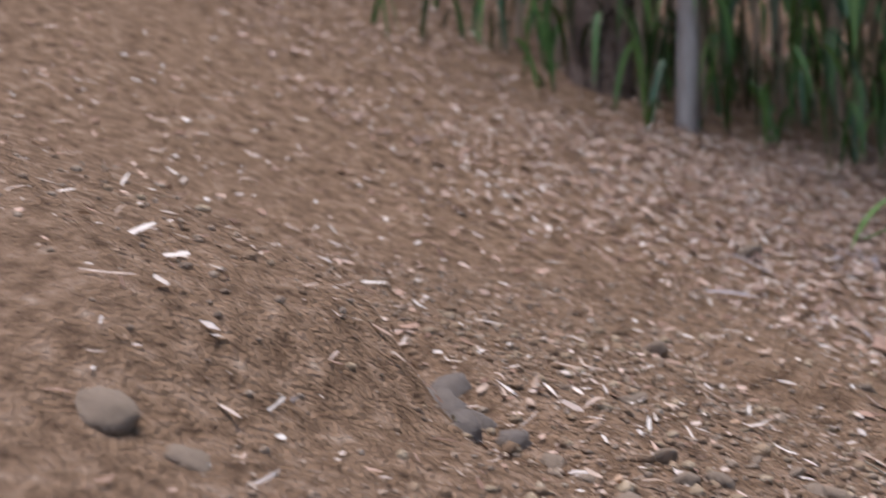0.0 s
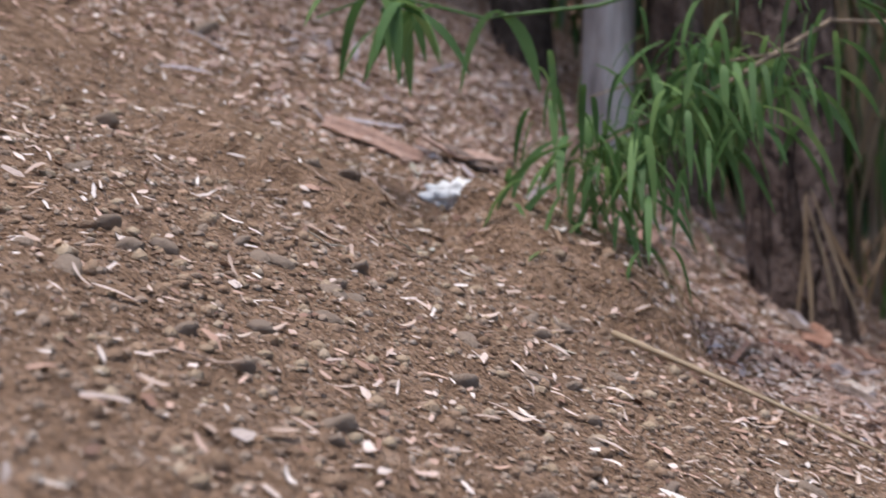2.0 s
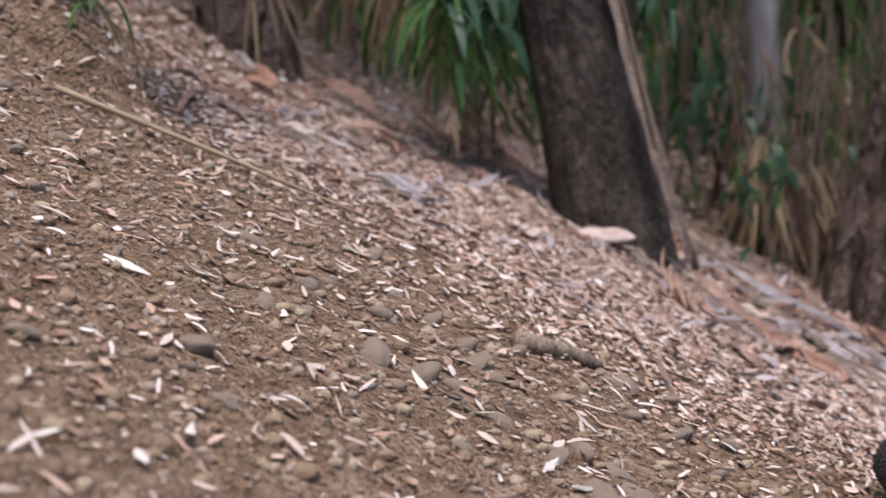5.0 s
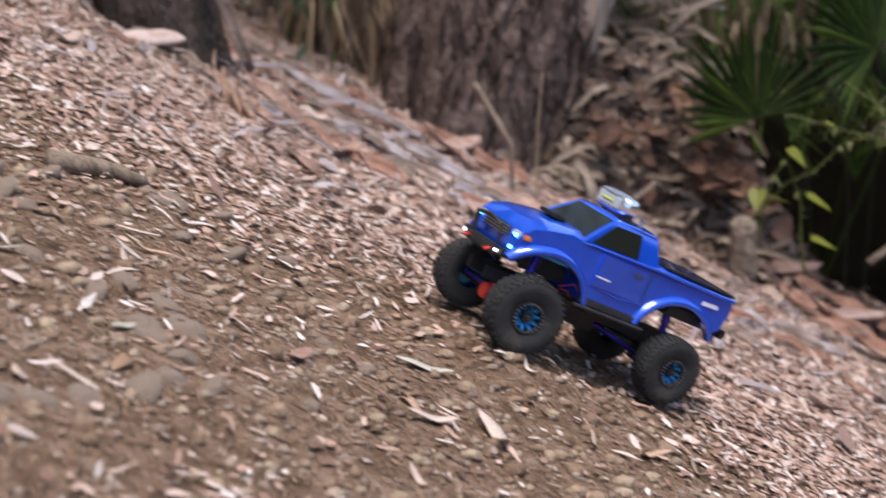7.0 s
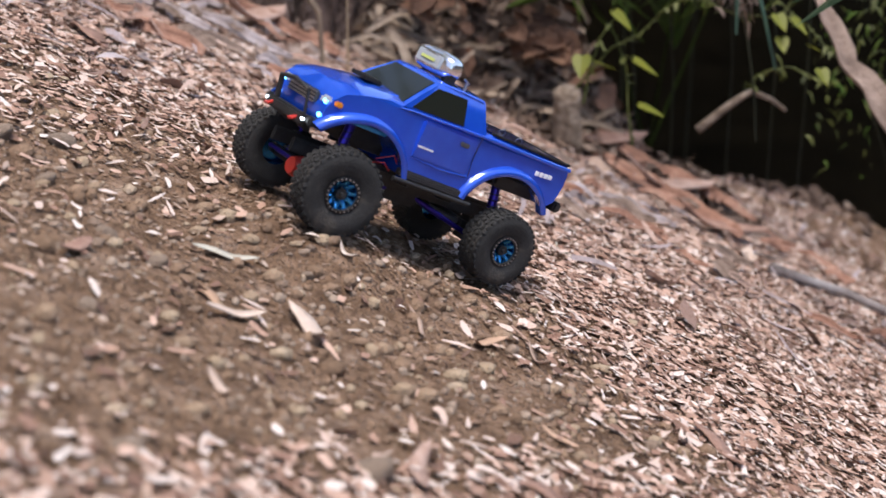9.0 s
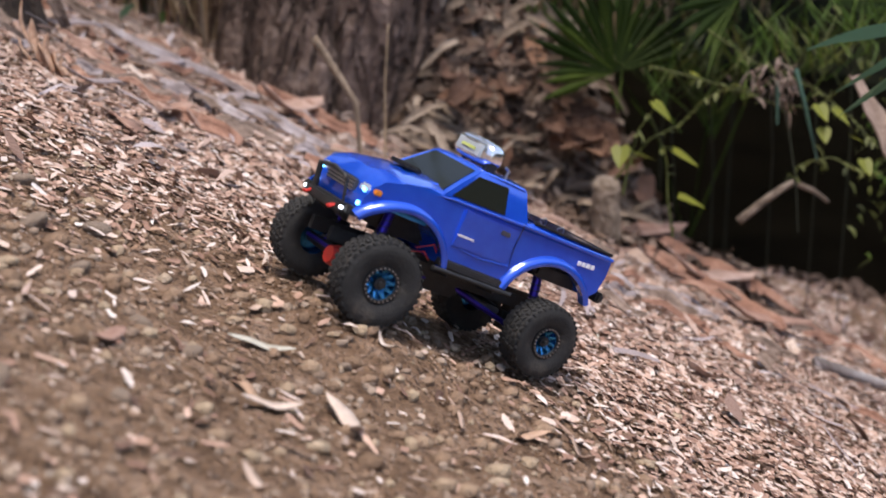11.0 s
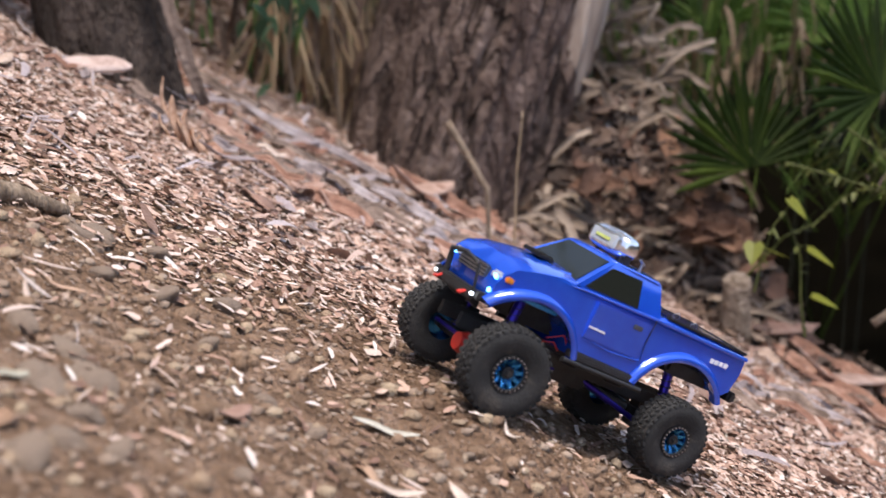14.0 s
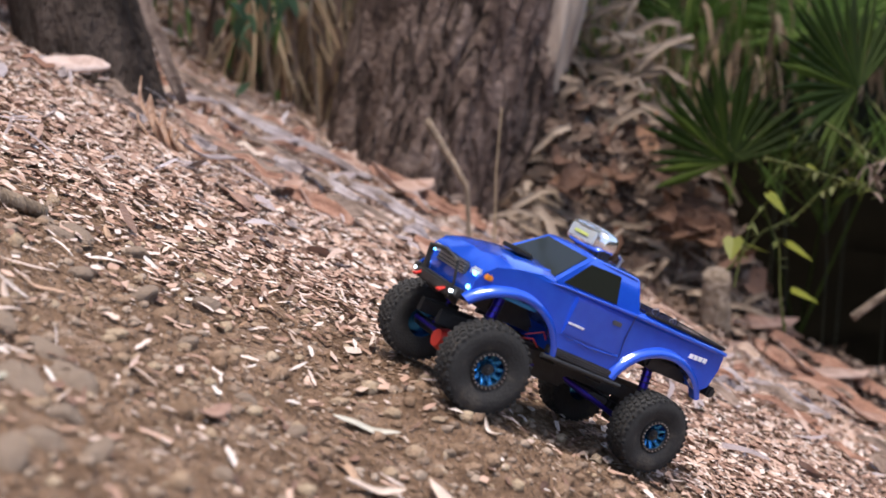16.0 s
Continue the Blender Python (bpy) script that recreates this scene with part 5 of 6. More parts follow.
log("thin dry twig on the slope", ((-1.75, 2.5, gz(-1.75, 2.5) + 0.01), (-1.45, 2.55, gz(-1.45, 2.55) + 0.03), (-1.15, 2.75, gz(-1.15, 2.75) + 0.01)), 0.007, M_DRYBLADE, "twig", "twig")

bm = bmesh.new()
bmesh.ops.create_cone(bm, cap_ends=True, segments=24, radius1=0.047, radius2=0.040, depth=0.22)
bmesh.ops.bevel(bm, geom=[e for e in bm.edges if e.verts[0].co.z > 0 and e.verts[1].co.z > 0], offset=0.012, segments=3, affect="EDGES")
bmesh.ops.subdivide_edges(bm, edges=[e for e in bm.edges if abs(e.verts[0].co.z - e.verts[1].co.z) > 0.1], cuts=6)
for v in bm.verts:
    v.co.x *= 1 + 0.10 * noise.noise(v.co * 25)
    v.co.y *= 1 + 0.10 * noise.noise(v.co * 25 + Vector((5, 0, 0)))
post = put("stump", bm, M_STUMP, label="short sawn wooden stump in the litter", category="stump")
post.matrix_world = Matrix.Translation((0.87, 4.45, gz(0.87, 4.45) + 0.085))

bm = bmesh.new()
bmesh.ops.create_icosphere(bm, subdivisions=4, radius=0.085)
for v in bm.verts:
    p = v.co * 22
    v.co *= 1 + 0.55 * abs(noise.noise(p)) - 0.25 + 0.2 * noise.noise(p * 2.3)
    v.co.z *= 0.6
paper = put("crumpled_paper", bm, plain("white_paper", (0.62, 0.61, 0.59), 0.85), label="crumpled white paper lying on the litter", category="paper")
paper.matrix_world = Matrix.Translation((-2.385, 2.815, gz(-2.385, 2.815) + 0.02)) @ Matrix.Diagonal((1.2, 0.9, 1, 1))

M_SLAB = material("pale_pink_bark", [(0.0, (0.32, 0.215, 0.175)), (0.5, (0.48, 0.355, 0.305)), (1.0, (0.64, 0.52, 0.47))], scale=18, rough=0.8, bump=0.4, bump_scale=80)
me = leaf_mesh(0.17, 0.058, 0.05, 0.1, M_SLAB, 0.010)
slab = tagged(new("bark_slab", me), "pale pinkish bark slab against the dark trunk", "bark")
slab.matrix_world = Matrix.Translation((-0.83, 3.93, gz(-0.83, 3.93) + 0.04)) @ pose(0, 0, 0, 34, 4, 3)
M_SPLINT = material("torn_orange_bark", [(0.0, (0.24, 0.125, 0.07)), (0.5, (0.46, 0.27, 0.17)), (1.0, (0.62, 0.44, 0.32))], scale=24, rough=0.8, bump=0.4, bump_scale=120)
root = tagged(new("torn_bark"), "upright torn orange bark splinters at the foot of the dark trunk", "bark")
rs = random.Random(9)
for k in range(7):
    x0, y0 = -0.62 + 0.014 * k, 3.62 + rs.uniform(-0.02, 0.02)
    h = (0.05, 0.13, 0.10, 0.06, 0.085, 0.05, 0.04)[k]
    me = leaf_mesh(h * 1.25, 0.026, rs.uniform(-0.3, 0.3), rs.uniform(-0.4, 0.4), M_SPLINT, 0.004)
    me.name = "splinter"
    ob = new("splinter", me)
    ob.parent = root
    ob.matrix_world = Matrix.Translation((x0, y0, gz(x0, y0) + h * 0.45)) @ pose(0, 0, 0, rs.uniform(-20, 20), -90 + rs.uniform(-25, 12), rs.uniform(-30, 30))

bm = strip_mesh(((1.60, 3.02, gz(1.60, 3.02) + 0.01), (1.535, 3.22, -1.177), (1.468, 3.529, -1.005), (1.435, 3.68, -0.93), (1.415, 3.95, -0.78)), 0.062, M_DULL, 0.008, hollow=0.3)
put("bark_strip", bm, M_DULL, label="long pale pinkish bark strip leaning over the pond bank", category="bark")
# Leaf-base browns lowered so the colour holds the shadow they lie in.
M_BOOT = material("palm_boot", [(0.0, (0.035, 0.018, 0.011)), (0.5, (0.095, 0.045, 0.025)), (1.0, (0.21, 0.11, 0.06))], scale=18, rough=0.85, bump=0.7, bump_scale=70, rnd=True, island=0.5)
boots = tagged(new("palm_stump"), "low shaggy palm stump with rust-brown leaf bases", "palm stump")
rs = random.Random(31)
for k in range(34):
    x0, y0 = rs.uniform(0.44, 0.98), rs.uniform(4.60, 5.0)
    z0 = -0.86 - 0.34 * (x0 - 0.44) - 0.30 * (5.0 - y0) + rs.uniform(-0.02, 0.05)
    a, l = rs.uniform(-0.9, 0.9), rs.uniform(0.10, 0.20)
    tip = Vector((l * math.sin(a) + 0.04, -l * 0.45, l * rs.uniform(-0.5, 0.35)))
    c = Vector((x0, y0, z0))
    part("leaf_base", strip_mesh((c - tip * 0.5, c + Vector((0, -0.015, 0.01)), c + tip * 0.5), rs.uniform(0.05, 0.09), M_BOOT, 0.006, hollow=0.35), M_BOOT, boots)
M_CURL = material("straw_palm_leaf", [(0.0, (0.075, 0.05, 0.033)), (0.5, (0.20, 0.145, 0.10)), (1.0, (0.40, 0.315, 0.24))], scale=18, rough=0.75, rnd=True, island=0.6, bump=0.3, bump_scale=120)
thatch = tagged(new("dead_palm_leaves"), "tangle of curled straw-brown dead palm leaves", "dead leaves")
for k in range(170):
    x0, y0 = rs.uniform(0.30, 1.02), rs.uniform(4.52, 5.15)
    z0 = float(ground_z(x0, y0)) + rs.uniform(0.0, 0.10)
    if k % 2 == 0:
        x0, y0 = rs.uniform(0.50, 1.05), rs.uniform(5.3, 5.7)
        z0 = float(ground_z(x0, y0)) + rs.uniform(0.0, 0.35)
    a, l = rs.uniform(0, 6.28), rs.uniform(0.10, 0.26)
    d = Vector((math.cos(a), 0.4 * math.sin(a), rs.uniform(-0.7, 0.5))) * (l * 0.5)
    c = Vector((x0, y0, z0))
    bend = Vector((rs.uniform(-0.04, 0.04), -0.02, rs.uniform(0.0, 0.07)))
    part("dead_leaf", strip_mesh((c - d, c - d * 0.3 + bend, c + d * 0.4 + bend, c + d), rs.uniform(0.012, 0.03), M_CURL, 0.002, hollow=0.3), M_CURL, thatch)

# dry grass fringe over the hollow in the bank
shrub("dry grass fringe hanging over a hollow in the bank", "grass",
      [(skirt((-1.84 + 0.05 * k, 2.86 + 0.03 * k, gz(-1.84 + 0.05 * k, 2.86 + 0.03 * k) + 0.03), 14, (0.06, 0.16), (0.003, 0.007), 900 + k, (0.35, -0.2, -0.8), 0.4), M_DRYBLADE) for k in range(4)],
      [(((-1.84, 2.9, gz(-1.84, 2.9) - 0.02), (-1.80, 2.9, gz(-1.80, 2.9) + 0.03), (-1.74, 2.92, gz(-1.74, 2.92) + 0.04)), 0.004)], M_DRYBLADE)
shrub("dry straw grass tuft below the blue-green shrub", "grass",
      [(blades((-1.50, 4.72, gz(-1.50, 4.72)), 46, (0.18, 0.36), (0.005, 0.010), 905, 0.55, 0.9, rise=0.9), M_DRYBLADE)],
      [(((-1.50, 4.72, gz(-1.50, 4.72) - 0.02), (-1.50, 4.71, gz(-1.50, 4.71) + 0.05), (-1.51, 4.71, gz(-1.51, 4.71) + 0.10)), 0.004)], M_DRYBLADE)

# shaded brush behind the ridge between the trunks
for k in range(12):
    rs = random.Random(950 + k)
    x, y = -0.62 + 0.075 * k + rs.uniform(-0.03, 0.03), 5.35 + rs.uniform(0, 0.45)
    z = gz(x, y)
    shrub("brown and olive brush behind the litter ridge", "brush",
          [(skirt((x, y, z + 0.42), 16, (0.25, 0.5), (0.012, 0.028), 960 + k, (rs.uniform(-0.3, 0.3), -0.1, -0.9), 0.4), M_DRYBLADE if k % 3 else M_RUST),
           (hanging((x, y, z + 0.30), 26, (0.10, 0.26), (0.012, 0.03), 980 + k, 0.12, 0.14), M_BLADE if k % 2 else M_DEBRIS)],
          [(((x + dx, y, z - 0.05), (x + dx * 1.3, y, z + 0.35), (x + dx * 2.2, y, z + 0.9)), 0.006) for dx in (-0.05, 0.03, 0.08)])

# reed by the bank whose leaf tips reach into the view
reed_leaves = skirt((1.36, 3.19, -0.54), 4, (0.20, 0.30), (0.022, 0.034), 66, (-0.95, 0, -0.25), 0.16)
shrub("blue-green reed leaves hanging over the bank", "reed", [(reed_leaves, M_TEAL)],
      [(((1.62, 3.3, gz(1.62, 3.3) - 0.03), (1.58, 3.28, -0.9), (1.48, 3.22, -0.62), (1.36, 3.19, -0.54)), 0.007)], M_BLADE)


# ---- truck ----
P_BLUE = material("blue_paint", [(0.0, (0.009, 0.078, 0.60)), (1.0, (0.014, 0.105, 0.70))], scale=30, rough=0.2, coat=1.0, metal=0.3, bump=0.02, bump_scale=300)
P_BLUE.node_tree.nodes["Principled BSDF"].inputs["Coat IOR"].default_value = 1.6
P_BLACK = material("black_plastic", [(0.0, (0.010, 0.010, 0.011)), (1.0, (0.028, 0.028, 0.028))], scale=60, rough=0.55, bump=0.1, bump_scale=300)
P_RUBBER = material("dusty_rubber", [(0.0, (0.012, 0.012, 0.0115)), (0.6, (0.024, 0.023, 0.022)), (1.0, (0.065, 0.055, 0.045))], scale=25, rough=0.85, bump=0.2, bump_scale=250)
P_GLASS = plain("smoked_window", (0.016, 0.018, 0.014), 0.06)
P_GLASS.node_tree.nodes["Principled BSDF"].inputs["Specular IOR Level"].default_value = 0.25
P_RIM = plain("blue_anodised_metal", (0.05, 0.27, 0.52), 0.25, 0.85)
P_CHROME = plain("chrome", (0.9, 0.9, 0.92), 0.2, 0.9)
P_STEEL = plain("steel", (0.5, 0.5, 0.5), 0.35, 1.0)
P_RED = plain("red_plastic", (0.5, 0.03, 0.02), 0.4)
P_AMBER = plain("amber_lens", (0.8, 0.28, 0.03), 0.25)
P_WHITE = plain("white_print", (0.85, 0.85, 0.85), 0.5)
P_LAMPBLUE = plain("lit_blue_lamp", (0.12, 0.55, 1.0), 0.3, 0.0, emit=4.0)
P_LAMPWHITE = plain("lit_white_lamp", (0.75, 0.9, 1.0), 0.3, 0.0, emit=2.5)
P_PURPLE = plain("purple_anodised_metal", (0.05, 0.03, 0.35), 0.35, 0.8)
P_LENS = plain("clear_lens", (0.55, 0.6, 0.62), 0.1, 0.3)
P_GRILLE = plain("grey_grille", (0.12, 0.13, 0.15), 0.3, 0.5)
# Bright blue colour stands in for LED light falling on the inner fender.
P_FENDERGLOW = plain("fender_led_tint", (0.03, 0.30, 0.70), 0.25, 0.3)

truck = tagged(new("model_truck"), "blue radio-controlled pickup truck with oversized black tyres on the slope", "toy truck")


def bevel(bm, w, seg=2, angle=30):
    es = [e for e in bm.edges if len(e.link_faces) == 2 and e.calc_face_angle(0) > radians(angle)]
    bmesh.ops.bevel(bm, geom=es, offset=w, segments=seg, affect="EDGES", clamp_overlap=True)
    return bm


def box(cx, cy, cz, sx, sy, sz, bev=0.0, rot=None):
    bm = bmesh.new()
    bmesh.ops.create_cube(bm, size=1)
    m = Matrix.Translation((cx, cy, cz)) @ (rot or Matrix.Identity(4)) @ Matrix.Diagonal((sx, sy, sz, 1))
    bmesh.ops.transform(bm, matrix=m, verts=bm.verts)
    if bev:
        bevel(bm, bev)
    return bm


def rod(a, b, r, seg=12, r2=None):
    a, b = Vector(a), Vector(b)
    bm = bmesh.new()
    bmesh.ops.create_cone(bm, cap_ends=True, segments=seg, radius1=r, radius2=r if r2 is None else r2, depth=(b - a).length)
    m = Matrix.Translation((a + b) / 2) @ (b - a).to_track_quat("Z", "Y").to_matrix().to_4x4()
    bmesh.ops.transform(bm, matrix=m, verts=bm.verts)
    return bm


def pipe(points, r, seg=8):
    v, q = stalk(points, r, seg)
    bm = bmesh.new()
    vs = [bm.verts.new(p) for p in v]
    for f in q:
        bm.faces.new([vs[i] for i in f])
    bmesh.ops.holes_fill(bm, edges=[e for e in bm.edges if len(e.link_faces) == 1])
    return bm


def merge(*bms):
    out = bmesh.new()
    for b in bms:
        me = bpy.data.meshes.new("tmp")
        b.to_mesh(me)
        b.free()
        out.from_mesh(me)
        bpy.data.meshes.remove(me)
    return out


def half_width(x, z):
    w = 0.093 - 0.010 * max(0, (z - 0.125) / 0.07)
    if x > 0.17:
        w -= 0.016 * ((x - 0.17) / 0.07) ** 2
    if x < -0.23:
        w -= 0.004 * ((-x - 0.23) / 0.05)
    return w


def arc(cx, cz, r, a0, a1, n):
    return [(cx + r * math.cos(radians(a0 + (a1 - a0) * i / n)), cz + r * math.sin(radians(a0 + (a1 - a0) * i / n))) for i in range(n + 1)]


side = [(-0.272, 0.100), (-0.258, 0.088)] + arc(-0.166, 0.022, 0.098, 138, 22, 12) + [(-0.072, 0.050), (0.066, 0.046)] \
    + arc(0.158, 0.012, 0.098, 160, 38, 12) + [(0.239, 0.078), (0.241, 0.104), (0.234, 0.124), (0.220, 0.140), (0.185, 0.152), (0.140, 0.160), (0.098, 0.163),
                                               (0.0, 0.167), (-0.078, 0.169), (-0.084, 0.172), (-0.278, 0.172), (-0.281, 0.165), (-0.279, 0.135)]
bm = bmesh.new()
layers = []
ys = (-1.0, -0.93, -0.5, 0.0, 0.5, 0.93, 1.0)
for k in ys:
    row = []
    for x, z in side:
        crown = 0.010 * (1 - k * k) if (z > 0.135 and x > 0.09) else 0.0
        inset = 0.006 if abs(k) == 1.0 and z > 0.16 else 0.0
        row.append(bm.verts.new((x, (half_width(x, z) - (0 if abs(k) < 1 else 0)) * k, z + crown - inset)))
    layers.append(row)
n = len(side)
for a, b in zip(layers, layers[1:]):
    for i in range(n):
        bm.faces.new((a[i], a[(i + 1) % n], b[(i + 1) % n], b[i]))
bm.faces.new(layers[0])
bm.faces.new(layers[-1][::-1])
bevel(bm, 0.0028, 2, 34)
body = part("body_shell", bm, P_BLUE, truck, "glossy blue pickup body shell", sharp=38)

# cab
def cab_point(u, v, w):
    """u along the cab from tail to nose, v up, w across; all 0 to 1 (w -1 to 1)."""
    x0, x1 = -0.074 + 0.020 * v, 0.112 - 0.066 * v ** 1.05
    return Vector((x0 + (x1 - x0) * u, w * (0.087 - 0.019 * v), 0.160 + 0.062 * v + 0.004 * v * (1 - w * w)))


bm = bmesh.new()
grid = {}
us, vs_, ws = [0, 0.04, 0.5, 0.95, 1], [0, 0.5, 0.93, 1.0], [-1, -0.92, -0.4, 0.4, 0.92, 1]
for iu, u in enumerate(us):
    for iv, v in enumerate(vs_):
        for iw, w in enumerate(ws):
            if iu in (0, 4) or iv in (0, 3) or iw in (0, 5):
                p = cab_point(u, v, w)
                if iv == 3 and (iw in (0, 5) or iu in (0, 4)):
                    p += (cab_point(0.5, 0.9, 0) - p) * 0.03
                grid[iu, iv, iw] = bm.verts.new(p)
for iu in range(4):
    for iv in range(3):
        for iw in (0, 5):
            bm.faces.new([grid[a, b, iw] for a, b in ((iu, iv), (iu + 1, iv), (iu + 1, iv + 1), (iu, iv + 1))])
    for iw in range(5):
        bm.faces.new([grid[a, 3, c] for a, c in ((iu, iw), (iu + 1, iw), (iu + 1, iw + 1), (iu, iw + 1))])
for iu in (0, 4):
    for iv in range(3):
        for iw in range(5):
            bm.faces.new([grid[iu, b, c] for b, c in ((iv, iw), (iv + 1, iw), (iv + 1, iw + 1), (iv, iw + 1))])
bevel(bm, 0.0034, 2, 28)
cab = part("cab", bm, P_BLUE, truck, sharp=50)


def pane(name, corners, mat, parent, out, thick=0.0016, nu=6, label=""):
    """A thin raised pane over four corners."""
    c = [Vector(p) for p in corners]
    o = Vector(out)
    bm = bmesh.new()
    g = [[None] * 2 for _ in range(nu + 1)]
    top, bot = [], []
    for i in range(nu + 1):
        t = i / nu
        a, b = c[0].lerp(c[1], t), c[3].lerp(c[2], t)
        top.append((bm.verts.new(a + o * thick), bm.verts.new(b + o * thick)))
        bot.append((bm.verts.new(a - o * 0.002), bm.verts.new(b - o * 0.002)))
    for i in range(nu):
        bm.faces.new((top[i][0], top[i + 1][0], top[i + 1][1], top[i][1]))
        bm.faces.new((bot[i][0], bot[i + 1][0], top[i + 1][0], top[i][0]))
        bm.faces.new((bot[i][1], bot[i + 1][1], top[i + 1][1], top[i][1]))
    for i in (0, nu):
        bm.faces.new((bot[i][0], bot[i][1], top[i][1], top[i][0]))
    return part(name, bm, mat, parent, label)


for sgn in (1, -1):
    q = [cab_point(0.30, 0.10, sgn), cab_point(0.93, 0.06, sgn), cab_point(0.93, 0.80, sgn), cab_point(0.38, 0.84, sgn)]
    pane("side_window", q, P_GLASS, cab, (0, 0.95 * sgn, 0.3), label="smoked dark side window")
q = [cab_point(1, 0.07, -0.86), cab_point(1, 0.07, 0.86), cab_point(1, 0.88, 0.84), cab_point(1, 0.88, -0.84)]
pane("windscreen", q, P_GLASS, cab, (0.75, 0, 0.66), label="smoked dark windscreen")
q = [cab_point(0, 0.16, -0.84), cab_point(0, 0.16, 0.84), cab_point(0, 0.86, 0.82), cab_point(0, 0.86, -0.82)]
pane("rear_window", q, P_GLASS, cab, (-0.95, 0, 0.3), label="smoked rear window in three panes")
for w in (-0.28, 0.28):
    part("window_bar", rod(cab_point(-0.012, 0.16, w), cab_point(-0.012, 0.86, w), 0.0009, 6), P_BLACK, cab)
for y in (-0.012, 0, 0.012):
    part("brake_lamp", box(-0.0585, y, 0.2165, 0.004, 0.009, 0.005, 0.001), P_RED, cab, "red high brake lamp")

# bed cover, tailgate, lamps
part("bed_cover", box(-0.179, 0, 0.1735, 0.176, 0.150, 0.005, 0.002), plain("navy_cover", (0.010, 0.014, 0.07), 0.22, 0.0, coat=0.6), truck, "glossy dark navy bed cover")
for x, y in ((-0.20, 0.02), (-0.20, -0.03), (-0.13, 0.0)):
    part("body_clip", pipe([(x - 0.008, y, 0.177), (x, y + 0.004, 0.184), (x + 0.008, y, 0.177)], 0.0012), P_STEEL, truck)
part("bed_rail", merge(box(-0.182, 0.0795, 0.1745, 0.19, 0.009, 0.005, 0.002), box(-0.182, -0.0795, 0.1745, 0.19, 0.009, 0.005, 0.002), box(-0.276, 0, 0.1745, 0.010, 0.165, 0.005, 0.002)), P_BLACK, truck)
part("tailgate", box(-0.2812, 0, 0.138, 0.004, 0.118, 0.042, 0.0015), P_GRILLE, truck, "grey tailgate panel")
for sgn in (1, -1):
    part("tail_lamp", box(-0.2805, 0.073 * sgn, 0.149, 0.010, 0.018, 0.022, 0.003), P_RED, truck, "red tail lamp")
    part("turn_lamp", box(-0.2805, 0.073 * sgn, 0.130, 0.010, 0.018, 0.012, 0.002), P_AMBER, truck, "amber turn lamp")
    # writing on the bed side: plain raised bars
    for k in range(4):
        part("badge_bar", box(-0.238 + 0.0105 * k, 0.0915 * sgn, 0.141 - 0.0006 * k, 0.0075, 0.0030, 0.0085, 0.0005), P_WHITE, truck, "white badge lettering on the bed side")
    part("door_badge", box(0.042, 0.0952 * sgn, 0.106, 0.034, 0.0022, 0.0034, 0.0005), P_WHITE, truck, "small white door lettering")
    part("door_handle", merge(box(-0.030, 0.0955 * sgn, 0.138, 0.020, 0.0035, 0.008, 0.0015)), P_GRILLE, truck, "moulded door handle")
    part("door_seam", pipe([(-0.062, 0.0915 * sgn, 0.166), (-0.060, 0.0934 * sgn, 0.12), (-0.068, 0.0934 * sgn, 0.075)], 0.0008, 6), P_BLACK, truck)
    # raised door panel and pressed lines along the body
    part("door_panel", box(0.003, 0.0905 * sgn, 0.118, 0.120, 0.009, 0.066, 0.0022), P_BLUE, truck)
    for pts, r in (([(-0.276, 0.0885 * sgn, 0.166), (-0.09, 0.0895 * sgn, 0.164), (0.09, 0.0880 * sgn, 0.158), (0.20, 0.0790 * sgn, 0.144)], 0.0040),
                   ([(-0.062, 0.0930 * sgn, 0.086), (0.0, 0.0935 * sgn, 0.080), (0.062, 0.0930 * sgn, 0.084)], 0.0026),
                   ([(0.100, 0.052 * sgn, 0.168), (0.16, 0.050 * sgn, 0.161), (0.222, 0.044 * sgn, 0.143)], 0.0030),
                   ([(-0.050, 0.0685 * sgn, 0.2185), (0.0, 0.0690 * sgn, 0.2200), (0.040, 0.0675 * sgn, 0.2185)], 0.0024)):
        part("body_crease", pipe(pts, r, 8), P_BLUE, truck)
    # fender flares
    for cx, cz, r, a0, a1 in ((-0.166, 0.022, 0.098, 150, 14), (0.158, 0.012, 0.098, 166, 34)):
        bm = bmesh.new()
        rows = []
        for x, z in arc(cx, cz, r, a0, a1, 18):
            dx, dz = (x - cx) / r, (z - cz) / r
            yy = half_width(x, z)
            sec = [(0.000, -0.010), (-0.002, 0.008), (0.003, 0.011), (0.009, 0.009), (0.014, 0.0015), (0.015, -0.006)]
            rows.append([bm.verts.new((x + dx * e, sgn * (yy + o), z + dz * e)) for e, o in sec])
        for a, b in zip(rows, rows[1:]):
            for i in range(5):
                bm.faces.new((a[i], a[i + 1], b[i + 1], b[i]))
        bm.faces.new(rows[0]), bm.faces.new(rows[-1])
        part("fender_flare", bm, P_BLUE, truck, sharp=60)
    # rocker guard and slider
    part("side_step", merge(box(0.0, 0.094 * sgn, 0.052, 0.150, 0.010, 0.014, 0.002), rod((-0.085, 0.104 * sgn, 0.041), (0.085, 0.104 * sgn, 0.039), 0.0042),
                            rod((-0.05, 0.104 * sgn, 0.036), (-0.05, 0.06 * sgn, 0.030), 0.004), rod((0.05, 0.104 * sgn, 0.035), (0.05, 0.06 * sgn, 0.030), 0.004)), P_BLACK, truck, "black tube side step")
    dots = bmesh.new()
